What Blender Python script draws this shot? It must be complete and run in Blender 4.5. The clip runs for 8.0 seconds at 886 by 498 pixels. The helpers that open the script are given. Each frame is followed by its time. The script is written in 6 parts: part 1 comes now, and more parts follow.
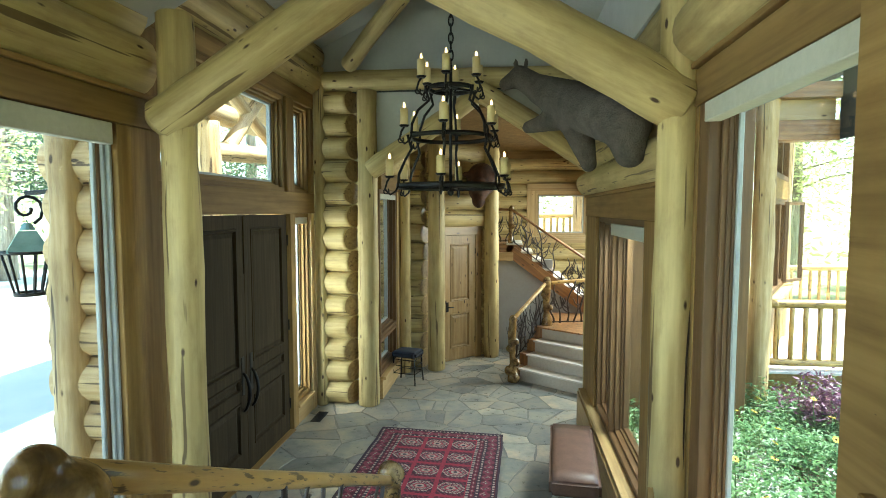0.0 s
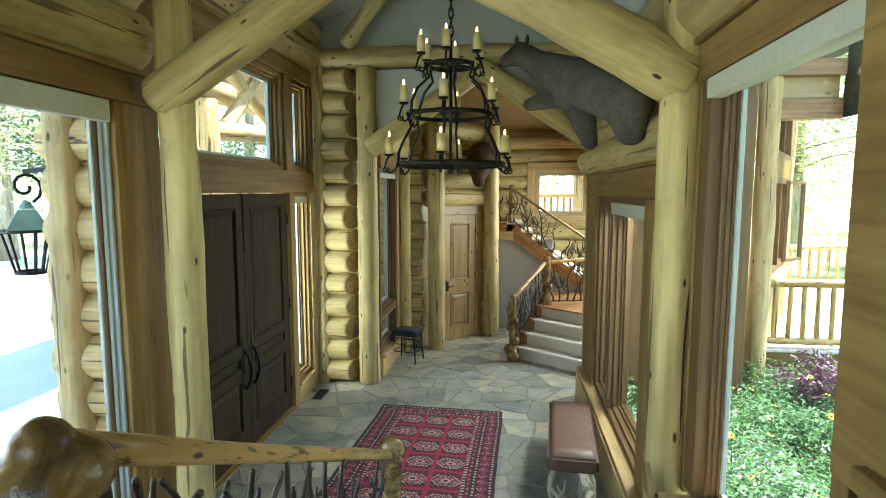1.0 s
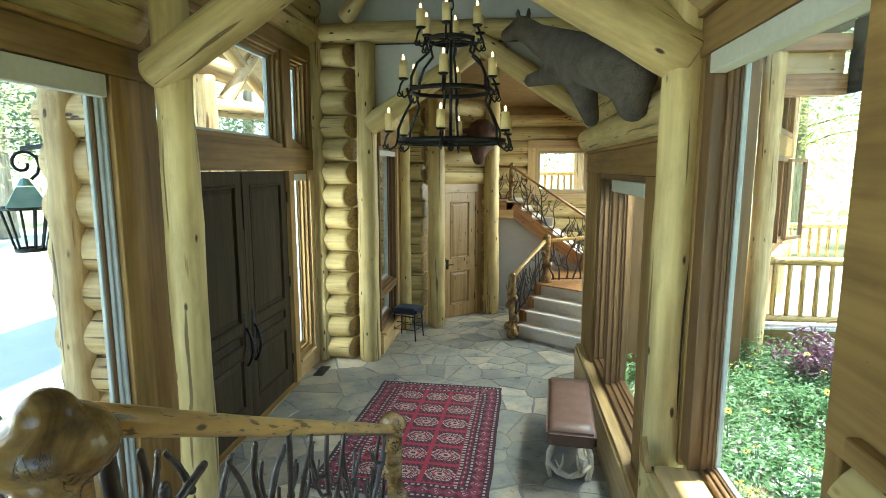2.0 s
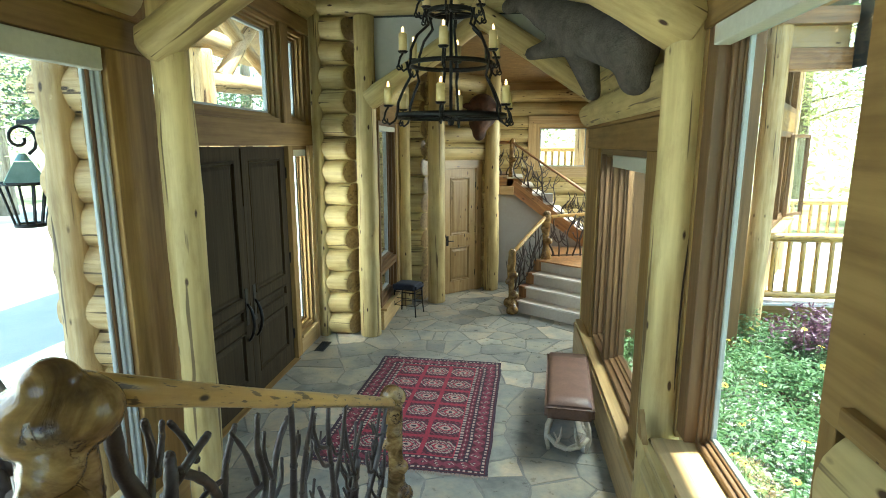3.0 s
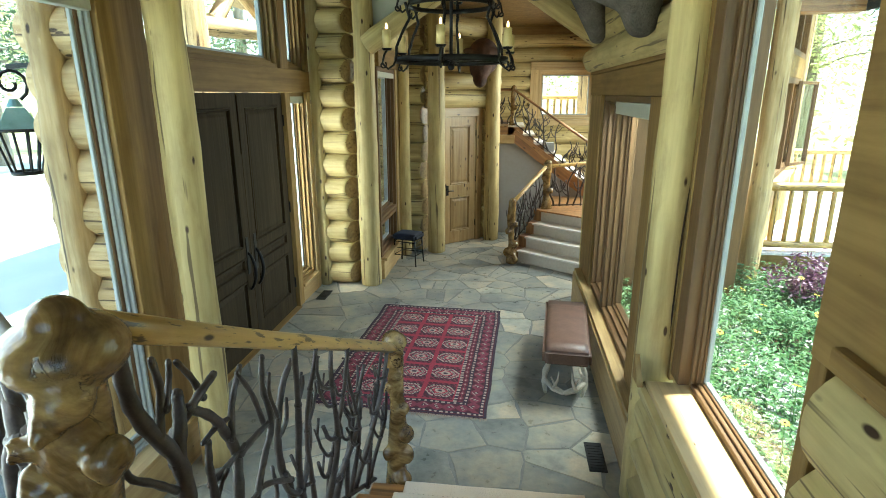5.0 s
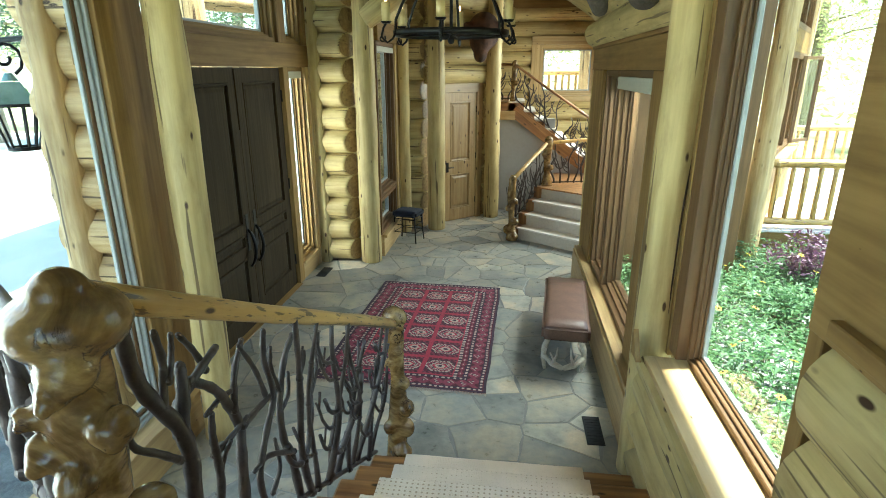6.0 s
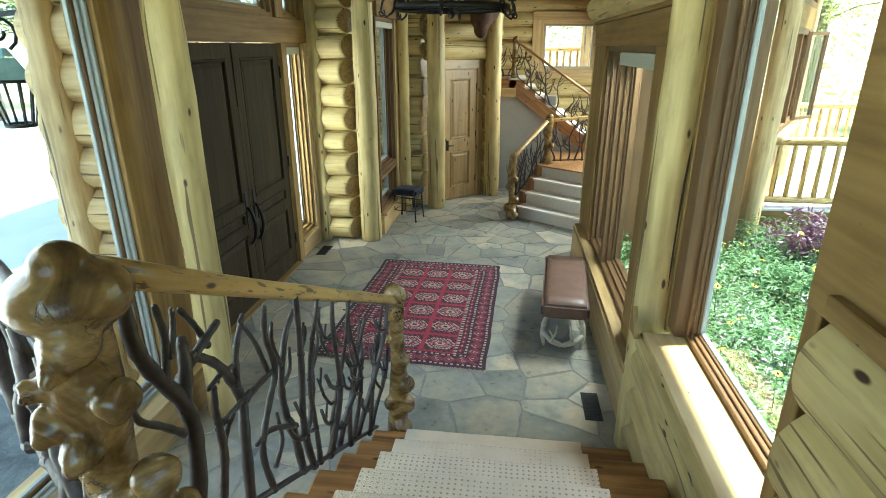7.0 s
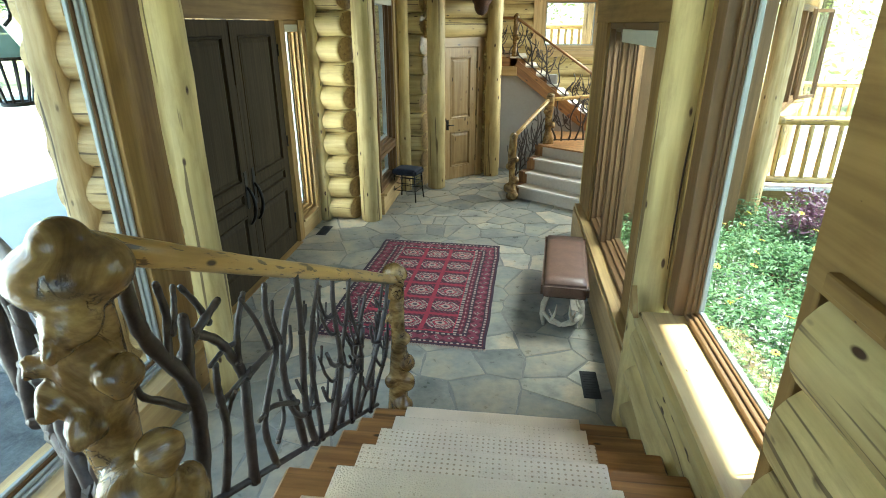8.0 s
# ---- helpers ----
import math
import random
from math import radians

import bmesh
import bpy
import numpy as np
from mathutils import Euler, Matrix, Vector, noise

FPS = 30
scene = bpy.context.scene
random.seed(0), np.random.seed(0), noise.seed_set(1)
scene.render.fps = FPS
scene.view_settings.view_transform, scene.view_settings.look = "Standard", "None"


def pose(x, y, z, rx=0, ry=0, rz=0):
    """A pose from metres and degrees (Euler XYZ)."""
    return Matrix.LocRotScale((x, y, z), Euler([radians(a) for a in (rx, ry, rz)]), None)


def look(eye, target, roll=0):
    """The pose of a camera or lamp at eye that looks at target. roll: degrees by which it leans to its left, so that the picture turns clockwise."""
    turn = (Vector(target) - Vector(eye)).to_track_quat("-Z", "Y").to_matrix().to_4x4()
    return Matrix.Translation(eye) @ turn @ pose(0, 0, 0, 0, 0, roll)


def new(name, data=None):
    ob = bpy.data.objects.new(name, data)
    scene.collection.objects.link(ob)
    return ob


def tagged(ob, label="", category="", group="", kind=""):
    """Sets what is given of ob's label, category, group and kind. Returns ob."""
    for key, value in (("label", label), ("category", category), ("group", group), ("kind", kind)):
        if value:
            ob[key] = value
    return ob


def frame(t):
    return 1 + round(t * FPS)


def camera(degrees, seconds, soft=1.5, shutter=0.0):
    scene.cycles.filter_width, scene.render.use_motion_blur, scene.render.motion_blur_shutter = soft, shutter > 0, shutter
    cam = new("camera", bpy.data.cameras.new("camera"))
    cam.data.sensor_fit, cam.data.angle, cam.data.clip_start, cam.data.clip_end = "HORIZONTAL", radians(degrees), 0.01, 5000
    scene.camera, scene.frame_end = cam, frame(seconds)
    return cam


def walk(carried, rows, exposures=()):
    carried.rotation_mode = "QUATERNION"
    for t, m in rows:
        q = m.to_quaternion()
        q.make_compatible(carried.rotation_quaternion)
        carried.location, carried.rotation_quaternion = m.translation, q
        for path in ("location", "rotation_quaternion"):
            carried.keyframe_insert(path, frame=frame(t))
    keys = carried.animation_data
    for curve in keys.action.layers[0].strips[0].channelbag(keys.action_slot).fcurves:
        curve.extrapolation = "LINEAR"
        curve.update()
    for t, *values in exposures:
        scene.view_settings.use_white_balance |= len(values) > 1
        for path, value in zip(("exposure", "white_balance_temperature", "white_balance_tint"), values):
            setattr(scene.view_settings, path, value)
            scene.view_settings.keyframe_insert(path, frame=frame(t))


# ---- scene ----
EXPO0, EXPO1 = 2.64, 2.74
# ---- camera: a tripod head that tips down on the stair landing ----
cam = camera(77.6, 8.0, soft=0.95)
PIVOT, ARM, TURN = Vector((0.007, -0.058, 2.504)), 0.25, 6.8
TIPS = ((0.0, -4.0), (0.5, -5.07), (1.0, -6.09), (1.5, -7.2), (2.25, -8.9), (3.0, -10.68), (3.5, -11.9), (4.0, -13.21), (4.5, -14.55), (5.25, -16.35), (6.0, -18.05), (6.5, -19.18), (7.0, -20.22), (7.5, -21.21), (8.0, -22.21))
rows = []
for t, tip in TIPS:
    reach = Matrix.Rotation(radians(TURN), 3, "Z") @ Vector((0, ARM * math.cos(radians(tip)), ARM * math.sin(radians(tip))))
    eye = PIVOT + reach
    rows.append((t, pose(eye.x, eye.y, eye.z, 90 + tip, 0, TURN)))
walk(cam, rows, exposures=((0.0, EXPO0, 5850, -7), (8.0, EXPO1, 5850, -7)))

# ---- sky and sun ----
world = bpy.data.worlds.new("sky")
scene.world = world
world.use_nodes = True
wn = world.node_tree
sky = wn.nodes.new("ShaderNodeTexSky")
sky.sky_type, sky.sun_disc = "NISHITA", False
sky.sun_elevation, sky.sun_rotation = radians(69), radians(80)
wn.links.new(sky.outputs[0], wn.nodes["Background"].inputs[0])
wn.nodes["Background"].inputs[1].default_value = 0.15
lamp = bpy.data.lights.new("sun", "SUN")
lamp.energy, lamp.angle, lamp.color = 5.0, radians(1.0), (1.0, 0.95, 0.87)
sun = new("sun", lamp)
sun.matrix_world = look(Vector((5, 0.9, 13.3)), Vector((0, 0, 0)))


def fill_light(name, at, target, w, h, power):
    """An added area lamp that stands in for sky light at or near a window."""
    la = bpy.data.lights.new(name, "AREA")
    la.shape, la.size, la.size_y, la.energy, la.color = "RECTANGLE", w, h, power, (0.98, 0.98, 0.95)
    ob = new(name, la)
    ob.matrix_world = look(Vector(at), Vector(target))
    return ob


# Added fill from behind the landing, at a made-up window.
fill_light("fill_light_south", (-0.6, -1.97, 2.2), (-0.6, 3, 0.4), 2.8, 1.4, 1.0)
fill_light("fill_light_west", (-2.13, 1.08, 1.65), (1.5, 3.4, -0.6), 1.45, 2.3, 7)
# Added fill outside under the eave, out of view, to brighten the floor.
fill_light("fill_light_bench", (1.36, 4.7, 2.72), (-0.1, 5.0, 0.0), 1.3, 0.5, 19)
fill_light("fill_light_stair", (2.5, 9.6, 2.3), (0.6, 9.3, 0.2), 2.6, 1.7, 60)
# Added fill outside the sidelight, out of view, aimed at the log stack.
fill_light("fill_light_entry", (-3.15, 5.85, 1.4), (-2.1, 6.86, 1.3), 0.8, 2.0, 24)
# ---- materials ----
def shader(name, rough=0.6, metal=0.0):
    m = bpy.data.materials.new(name)
    m.use_nodes = True
    nt = m.node_tree
    b = nt.nodes["Principled BSDF"]
    b.inputs["Roughness"].default_value, b.inputs["Metallic"].default_value = rough, metal
    return m, nt, b


def node(nt, kind, **sets):
    n = nt.nodes.new(kind)
    for k, v in sets.items():
        n.inputs[k.replace("_", " ")].default_value = v
    return n


def coords(nt, scale=(1, 1, 1), shift=True):
    """Object coordinates, stretched, and shifted from piece to piece."""
    tc = nt.nodes.new("ShaderNodeTexCoord")
    mp = nt.nodes.new("ShaderNodeMapping")
    mp.inputs["Scale"].default_value = scale
    if shift:
        oi = nt.nodes.new("ShaderNodeObjectInfo")
        mul = nt.nodes.new("ShaderNodeVectorMath")
        mul.operation = "MULTIPLY_ADD"
        mul.inputs[1].default_value = (37, 53, 71)
        nt.links.new(oi.outputs["Random"], mul.inputs[0])
        nt.links.new(tc.outputs["Object"], mul.inputs[2])
        nt.links.new(mul.outputs[0], mp.inputs["Vector"])
    else:
        nt.links.new(tc.outputs["Object"], mp.inputs["Vector"])
    return mp.outputs[0]


def ramp(nt, fac, stops):
    r = nt.nodes.new("ShaderNodeValToRGB")
    el = r.color_ramp.elements
    while len(el) < len(stops):
        el.new(0.5)
    for e, (p, c) in zip(el, stops):
        e.position, e.color = p, (*c, 1)
    nt.links.new(fac, r.inputs[0])
    return r.outputs[0]


def mix(nt, fac, a, b, blend="MIX"):
    m = nt.nodes.new("ShaderNodeMixRGB")
    m.blend_type = blend
    for v, i in ((fac, 0), (a, 1), (b, 2)):
        if isinstance(v, (int, float)):
            m.inputs[i].default_value = v
        elif isinstance(v, tuple):
            m.inputs[i].default_value = (*v, 1)
        else:
            nt.links.new(v, m.inputs[i])
    return m.outputs[0]


def bump(nt, b, height, strength=0.3, dist=0.01):
    n = nt.nodes.new("ShaderNodeBump")
    n.inputs["Strength"].default_value, n.inputs["Distance"].default_value = strength, dist
    nt.links.new(height, n.inputs["Height"])
    nt.links.new(n.outputs[0], b.inputs["Normal"])


def noise_of(nt, vec, scale, detail=4.0, rough=0.55):
    n = node(nt, "ShaderNodeTexNoise", Scale=scale, Detail=detail, Roughness=rough)
    nt.links.new(vec, n.inputs["Vector"])
    return n.outputs[0]


def wood(name, light, dark, knot=(0.05, 0.022, 0.008), rough=0.45, grain=1.0, knots=0.06, stain=0.5, checks=0.5, fleck=0.0, gloss=0.5):
    """Timber whose grain runs along the object's z: streaks, blotches, knots and drying cracks."""
    m, nt, b = shader(name, rough)
    fine = noise_of(nt, coords(nt, (26 * grain, 26 * grain, 0.9)), 1.0, 5)
    broad = noise_of(nt, coords(nt, (4.5, 4.5, 0.8)), 1.0, 3)
    col = ramp(nt, fine, ((0.28, dark), (0.66, light)))
    tone = ramp(nt, broad, ((0.3, (0.55, 0.5, 0.42)), (0.62, (1.08, 1.05, 1.0))))
    col = mix(nt, stain, col, tone, "MULTIPLY")
    v = node(nt, "ShaderNodeTexVoronoi", Scale=1.0)
    nt.links.new(coords(nt, (11, 11, 4.2)), v.inputs["Vector"])
    spot = ramp(nt, v.outputs["Distance"], ((knots * 1.5, (1, 1, 1)), (knots * 2.4, (0, 0, 0))))
    some = ramp(nt, noise_of(nt, coords(nt, (3, 3, 1.6)), 1.0, 2), ((0.4, (0, 0, 0)), (0.47, (1, 1, 1))))
    col = mix(nt, mix(nt, 1.0, spot, some, "MULTIPLY"), col, knot)
    blotch = noise_of(nt, coords(nt, (9, 9, 2.4)), 1.0, 7, 0.68)
    col = mix(nt, stain * 0.75, col, ramp(nt, blotch, ((0.33, (0.52, 0.44, 0.34)), (0.5, (0.95, 0.94, 0.9)), (0.68, (1.12, 1.12, 1.1)))), "MULTIPLY")
    thin = noise_of(nt, coords(nt, (22, 22, 0.55)), 1.0, 2)
    crack = ramp(nt, thin, ((0.64, (0, 0, 0)), (0.665, (1, 1, 1))))
    cr = mix(nt, checks, (0, 0, 0), crack)
    col = mix(nt, cr, col, knot)
    if fleck:
        fl = noise_of(nt, coords(nt, (58, 58, 11)), 1.0, 3)
        fm = ramp(nt, fl, ((0.58, (0, 0, 0)), (0.63, (1, 1, 1))))
        col = mix(nt, mix(nt, fleck, (0, 0, 0), fm), col, knot)
    b.inputs["Specular IOR Level"].default_value = gloss
    oi = nt.nodes.new("ShaderNodeObjectInfo")
    each = ramp(nt, oi.outputs["Random"], ((0.0, (0.86, 0.84, 0.8)), (1.0, (1.1, 1.08, 1.04))))
    col = mix(nt, 1.0, col, each, "MULTIPLY")
    nt.links.new(col, b.inputs["Base Color"])
    h = mix(nt, 0.5, fine, broad)
    h = mix(nt, cr, h, (0, 0, 0))
    bump(nt, b, h, 0.35, 0.012)
    return m


def plain(name, a, c, scale=8.0, rough=0.7, metal=0.0, bumpy=0.2, deep=0.004, detail=5):
    """A surface of two close tones, mottled at two sizes."""
    m, nt, b = shader(name, rough, metal)
    n1 = noise_of(nt, coords(nt), scale, detail)
    n2 = noise_of(nt, coords(nt), scale * 7, 3)
    f = mix(nt, 0.35, n1, n2)
    nt.links.new(ramp(nt, f, ((0.32, a), (0.68, c))), b.inputs["Base Color"])
    bump(nt, b, f, bumpy, deep)
    return m


LOG = wood("peeled log", (0.58, 0.475, 0.232), (0.43, 0.335, 0.148), knots=0.064, stain=0.7, checks=0.75, rough=0.55, gloss=0.35)
# End grain, darkened further for the shade on faces turned from the door.
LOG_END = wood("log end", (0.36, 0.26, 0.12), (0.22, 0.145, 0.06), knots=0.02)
LOG_OUT = wood("weathered log", (0.66, 0.5, 0.28), (0.42, 0.27, 0.12), stain=0.85, rough=0.7, checks=0.9, knots=0.07)
BOARD = wood("fir board", (0.28, 0.18, 0.066), (0.19, 0.113, 0.037), knots=0.012, checks=0.15, rough=0.62, gloss=0.22)
SILLWOOD = wood("pale sill board", (0.52, 0.38, 0.18), (0.38, 0.25, 0.105), knots=0.025, checks=0.2, rough=0.45)
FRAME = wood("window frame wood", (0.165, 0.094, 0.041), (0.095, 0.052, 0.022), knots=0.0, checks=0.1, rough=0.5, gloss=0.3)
DOORWOOD = wood("dark stained door wood", (0.046, 0.032, 0.016), (0.022, 0.015, 0.0075), (0.012, 0.007, 0.004), knots=0.02, checks=0.3, rough=0.7, gloss=0.12)
PINE = wood("knotty pine door wood", (0.46, 0.33, 0.165), (0.34, 0.22, 0.095), knots=0.07, checks=0.1, rough=0.4)
def burl():
    m, nt, b = shader("varnished burl", 0.2)
    c = coords(nt)
    swirl = node(nt, "ShaderNodeTexNoise", Scale=5.5, Detail=6.0, Roughness=0.6, Distortion=2.2)
    nt.links.new(c, swirl.inputs["Vector"])
    col = ramp(nt, swirl.outputs[0], ((0.3, (0.065, 0.036, 0.015)), (0.45, (0.15, 0.095, 0.038)), (0.58, (0.26, 0.185, 0.085)), (0.74, (0.36, 0.27, 0.135))))
    col = mix(nt, 1.0, col, (1.15, 1.02, 0.8), "MULTIPLY")
    fine = noise_of(nt, coords(nt, (9, 9, 26)), 3.0, 5)
    col = mix(nt, 0.45, col, ramp(nt, fine, ((0.3, (0.5, 0.46, 0.4)), (0.65, (1.1, 1.08, 1.04)))), "MULTIPLY")
    v = node(nt, "ShaderNodeTexVoronoi", Scale=17.0)
    v.feature = "DISTANCE_TO_EDGE"
    warp = mix(nt, 0.25, c, swirl.outputs["Color"])
    nt.links.new(warp, v.inputs["Vector"])
    line = ramp(nt, v.outputs["Distance"], ((0.02, (1, 1, 1)), (0.07, (0, 0, 0))))
    patch = ramp(nt, noise_of(nt, c, 7, 2), ((0.55, (0, 0, 0)), (0.64, (1, 1, 1))))
    pits = mix(nt, 1.0, line, patch, "MULTIPLY")
    col = mix(nt, pits, col, (0.03, 0.014, 0.006))
    nt.links.new(col, b.inputs["Base Color"])
    bump(nt, b, mix(nt, pits, swirl.outputs[0], (0, 0, 0)), 0.45, 0.014)
    return m


BURL = burl()
RAILWOOD = wood("peeled pole rail", (0.68, 0.47, 0.17), (0.45, 0.27, 0.085), rough=0.35, knots=0.05, stain=0.7, checks=0.9, fleck=0.85)
TREADWOOD = wood("stair timber", (0.42, 0.22, 0.08), (0.18, 0.08, 0.03), rough=0.4, stain=0.8)
PLASTER = plain("white plaster", (0.42, 0.415, 0.38), (0.48, 0.475, 0.435), 3, 0.85, bumpy=0.12)
GREYWALL = plain("grey plaster", (0.33, 0.315, 0.29), (0.38, 0.365, 0.34), 3, 0.85, bumpy=0.12)
IRON = plain("black wrought iron", (0.012, 0.012, 0.013), (0.03, 0.029, 0.028), 30, 0.45, 0.7, 0.4)
BRANCH = plain("dark bronze branch metal", (0.03, 0.022, 0.02), (0.075, 0.057, 0.05), 25, 0.48, 0.3, 0.35)
WAX = plain("cream wax", (0.6, 0.46, 0.2), (0.7, 0.56, 0.28), 9, 0.5, bumpy=0.1)
LEATHER = plain("brown leather", (0.095, 0.052, 0.036), (0.165, 0.092, 0.063), 9, 0.4, bumpy=0.25, deep=0.002)
ANTLER = plain("antler", (0.36, 0.3, 0.22), (0.66, 0.6, 0.48), 12, 0.5, bumpy=0.5)
NAVY = plain("navy cushion cloth", (0.008, 0.009, 0.016), (0.02, 0.022, 0.036), 60, 0.85, bumpy=0.4)
BLIND = plain("cream roller blind cloth", (0.42, 0.4, 0.32), (0.48, 0.46, 0.37), 40, 0.9, bumpy=0.1)
METALCLAD = plain("pale metal window cladding", (0.26, 0.268, 0.25), (0.33, 0.34, 0.32), 10, 0.45, 0.1)
GREYHIDE = plain("grey brown hide", (0.05, 0.041, 0.032), (0.13, 0.108, 0.086), 11, 0.9, bumpy=0.8, deep=0.02)
DARKHIDE = plain("dark brown shaggy hide", (0.02, 0.011, 0.007), (0.11, 0.045, 0.02), 9, 0.9, bumpy=1.0, deep=0.03)
GROUT = plain("grey mortar", (0.2, 0.196, 0.182), (0.28, 0.27, 0.246), 20, 0.9)
ASPHALT = plain("pale concrete drive", (0.42, 0.47, 0.47), (0.54, 0.58, 0.58), 2, 0.6)
SOIL = plain("garden soil", (0.03, 0.022, 0.015), (0.06, 0.045, 0.03), 10, 0.95, bumpy=0.8, deep=0.03)
LAWN = plain("rough grass ground", (0.18, 0.2, 0.08), (0.38, 0.38, 0.2), 1.5, 0.95)
DECK = plain("bleached deck boards", (0.5, 0.46, 0.42), (0.66, 0.62, 0.58), 6, 0.7)
SHINGLE = plain("dark roof edge", (0.03, 0.034, 0.032), (0.06, 0.064, 0.06), 12, 0.8)


def carpet():
    m, nt, b = shader("beige loop carpet", 0.95)
    c = coords(nt, shift=False)
    v = node(nt, "ShaderNodeTexVoronoi", Scale=38.0)
    v.inputs["Randomness"].default_value = 0.12
    nt.links.new(c, v.inputs["Vector"])
    fleck = ramp(nt, v.outputs["Distance"], ((0.14, (0.45, 0.31, 0.2)), (0.25, (0.8, 0.645, 0.48))))
    n = noise_of(nt, c, 5, 5)
    col = mix(nt, 0.4, fleck, ramp(nt, n, ((0.3, (0.75, 0.72, 0.68)), (0.7, (1.05, 1.02, 1)))), "MULTIPLY")
    nt.links.new(col, b.inputs["Base Color"])
    v2 = node(nt, "ShaderNodeTexVoronoi", Scale=140.0)
    nt.links.new(c, v2.inputs["Vector"])
    bump(nt, b, v2.outputs["Distance"], 0.7, 0.006)
    return m


CARPET = carpet()


def slate():
    m, nt, b = shader("blue grey slate", 0.42)
    c = coords(nt)
    n = noise_of(nt, c, 2.2, 6, 0.62)
    f = noise_of(nt, c, 14, 6, 0.6)
    col = ramp(nt, n, ((0.3, (0.15, 0.158, 0.155)), (0.46, (0.3, 0.298, 0.275)), (0.6, (0.43, 0.375, 0.295)), (0.74, (0.25, 0.27, 0.26))))
    oi = nt.nodes.new("ShaderNodeObjectInfo")
    each = ramp(nt, oi.outputs["Random"], ((0.0, (0.62, 0.66, 0.67)), (0.35, (1.0, 0.97, 0.9)), (0.6, (0.84, 0.88, 0.87)), (0.86, (1.12, 1.05, 0.93)), (0.97, (1.45, 1.38, 1.22))))
    col = mix(nt, 1.0, col, each, "MULTIPLY")
    col = mix(nt, 0.35, col, ramp(nt, f, ((0.3, (0.5, 0.5, 0.5)), (0.7, (1.25, 1.22, 1.16)))), "MULTIPLY")
    nt.links.new(col, b.inputs["Base Color"])
    nt.links.new(ramp(nt, f, ((0.3, (0.24, 0.24, 0.24)), (0.7, (0.5, 0.5, 0.5)))), b.inputs["Roughness"])
    bump(nt, b, mix(nt, 0.5, n, f), 0.5, 0.012)
    return m


SLATE = slate()


def glass():
    m, nt, b = shader("window glass", 0.0)
    g = nt.nodes.new("ShaderNodeBsdfGlossy")
    g.inputs["Roughness"].default_value = 0.01
    tr = nt.nodes.new("ShaderNodeBsdfTransparent")
    tr.inputs["Color"].default_value = (0.97, 0.985, 0.975, 1)
    lw = nt.nodes.new("ShaderNodeLayerWeight")
    lw.inputs["Blend"].default_value = 0.5
    pw = nt.nodes.new("ShaderNodeMath")
    pw.operation = "POWER"
    pw.inputs[1].default_value = 4.5
    nt.links.new(lw.outputs["Facing"], pw.inputs[0])
    fr = nt.nodes.new("ShaderNodeMath")
    fr.operation = "MULTIPLY_ADD"
    fr.inputs[1].default_value, fr.inputs[2].default_value = 0.6, 0.03
    nt.links.new(pw.outputs[0], fr.inputs[0])
    mx = nt.nodes.new("ShaderNodeMixShader")
    nt.links.new(fr.outputs[0], mx.inputs[0])
    nt.links.new(tr.outputs[0], mx.inputs[1])
    nt.links.new(g.outputs[0], mx.inputs[2])
    nt.links.new(mx.outputs[0], nt.nodes["Material Output"].inputs["Surface"])
    return m


GLASS = glass()


def glow(name, colour, power):
    m, nt, b = shader(name)
    b.inputs["Emission Color"].default_value = (*colour, 1)
    b.inputs["Emission Strength"].default_value = power
    return m


FLAME = glow("candle bulb glow", (1.0, 0.6, 0.22), 1.0)
# Same cream carpet as the treads; the risers' shade is put into this colour.
SHADERISER = plain("shade-toned carpet riser", (0.46, 0.4, 0.32), (0.55, 0.485, 0.4), 30, 0.95, bumpy=0.4)
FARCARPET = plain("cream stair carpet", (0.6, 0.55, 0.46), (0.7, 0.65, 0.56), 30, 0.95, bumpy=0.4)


def leaf(name, a, c):
    m, nt, b = shader(name, 0.55)
    g = nt.nodes.new("ShaderNodeNewGeometry")
    nt.links.new(ramp(nt, g.outputs["Random Per Island"], ((0.0, a), (1.0, c))), b.inputs["Base Color"])
    t = nt.nodes.new("ShaderNodeBsdfTranslucent")
    t.inputs["Color"].default_value = (*c, 1)
    mx = nt.nodes.new("ShaderNodeMixShader")
    mx.inputs[0].default_value = 0.3
    nt.links.new(b.outputs[0], mx.inputs[1])
    nt.links.new(t.outputs[0], mx.inputs[2])
    nt.links.new(mx.outputs[0], nt.nodes["Material Output"].inputs["Surface"])
    return m


LEAF = leaf("tree leaves", (0.24, 0.31, 0.1), (0.6, 0.6, 0.28))
NEEDLE = leaf("conifer needles", (0.04, 0.085, 0.045), (0.12, 0.17, 0.09))
HERB = leaf("garden leaves", (0.028, 0.085, 0.022), (0.1, 0.19, 0.065))
PURPLE = leaf("purple shrub leaves", (0.045, 0.014, 0.03), (0.14, 0.06, 0.11))
YELLOW = leaf("yellow petals", (0.6, 0.42, 0.03), (0.75, 0.6, 0.06))
PALE = leaf("pale petals", (0.5, 0.48, 0.5), (0.7, 0.68, 0.7))
BARK = wood("grey bark", (0.45, 0.42, 0.38), (0.24, 0.21, 0.18), stain=0.9, rough=0.9)

# ---- building helpers ----
PLACE = {}
UP = Vector((0, 0, 1))


def mesh_of(bm, name, smooth=False):
    me = bpy.data.meshes.new(name)
    if smooth:
        for f in bm.faces:
            f.smooth = True
    bm.to_mesh(me)
    bm.free()
    return me


def put(ob, m, parent=None):
    """Stand ob at the world pose m, under parent if there is one."""
    PLACE[ob.name] = m.copy()
    if parent is not None:
        ob.parent = parent
        ob.matrix_basis = PLACE[parent.name].inverted() @ m
    else:
        ob.matrix_basis = m
    return ob


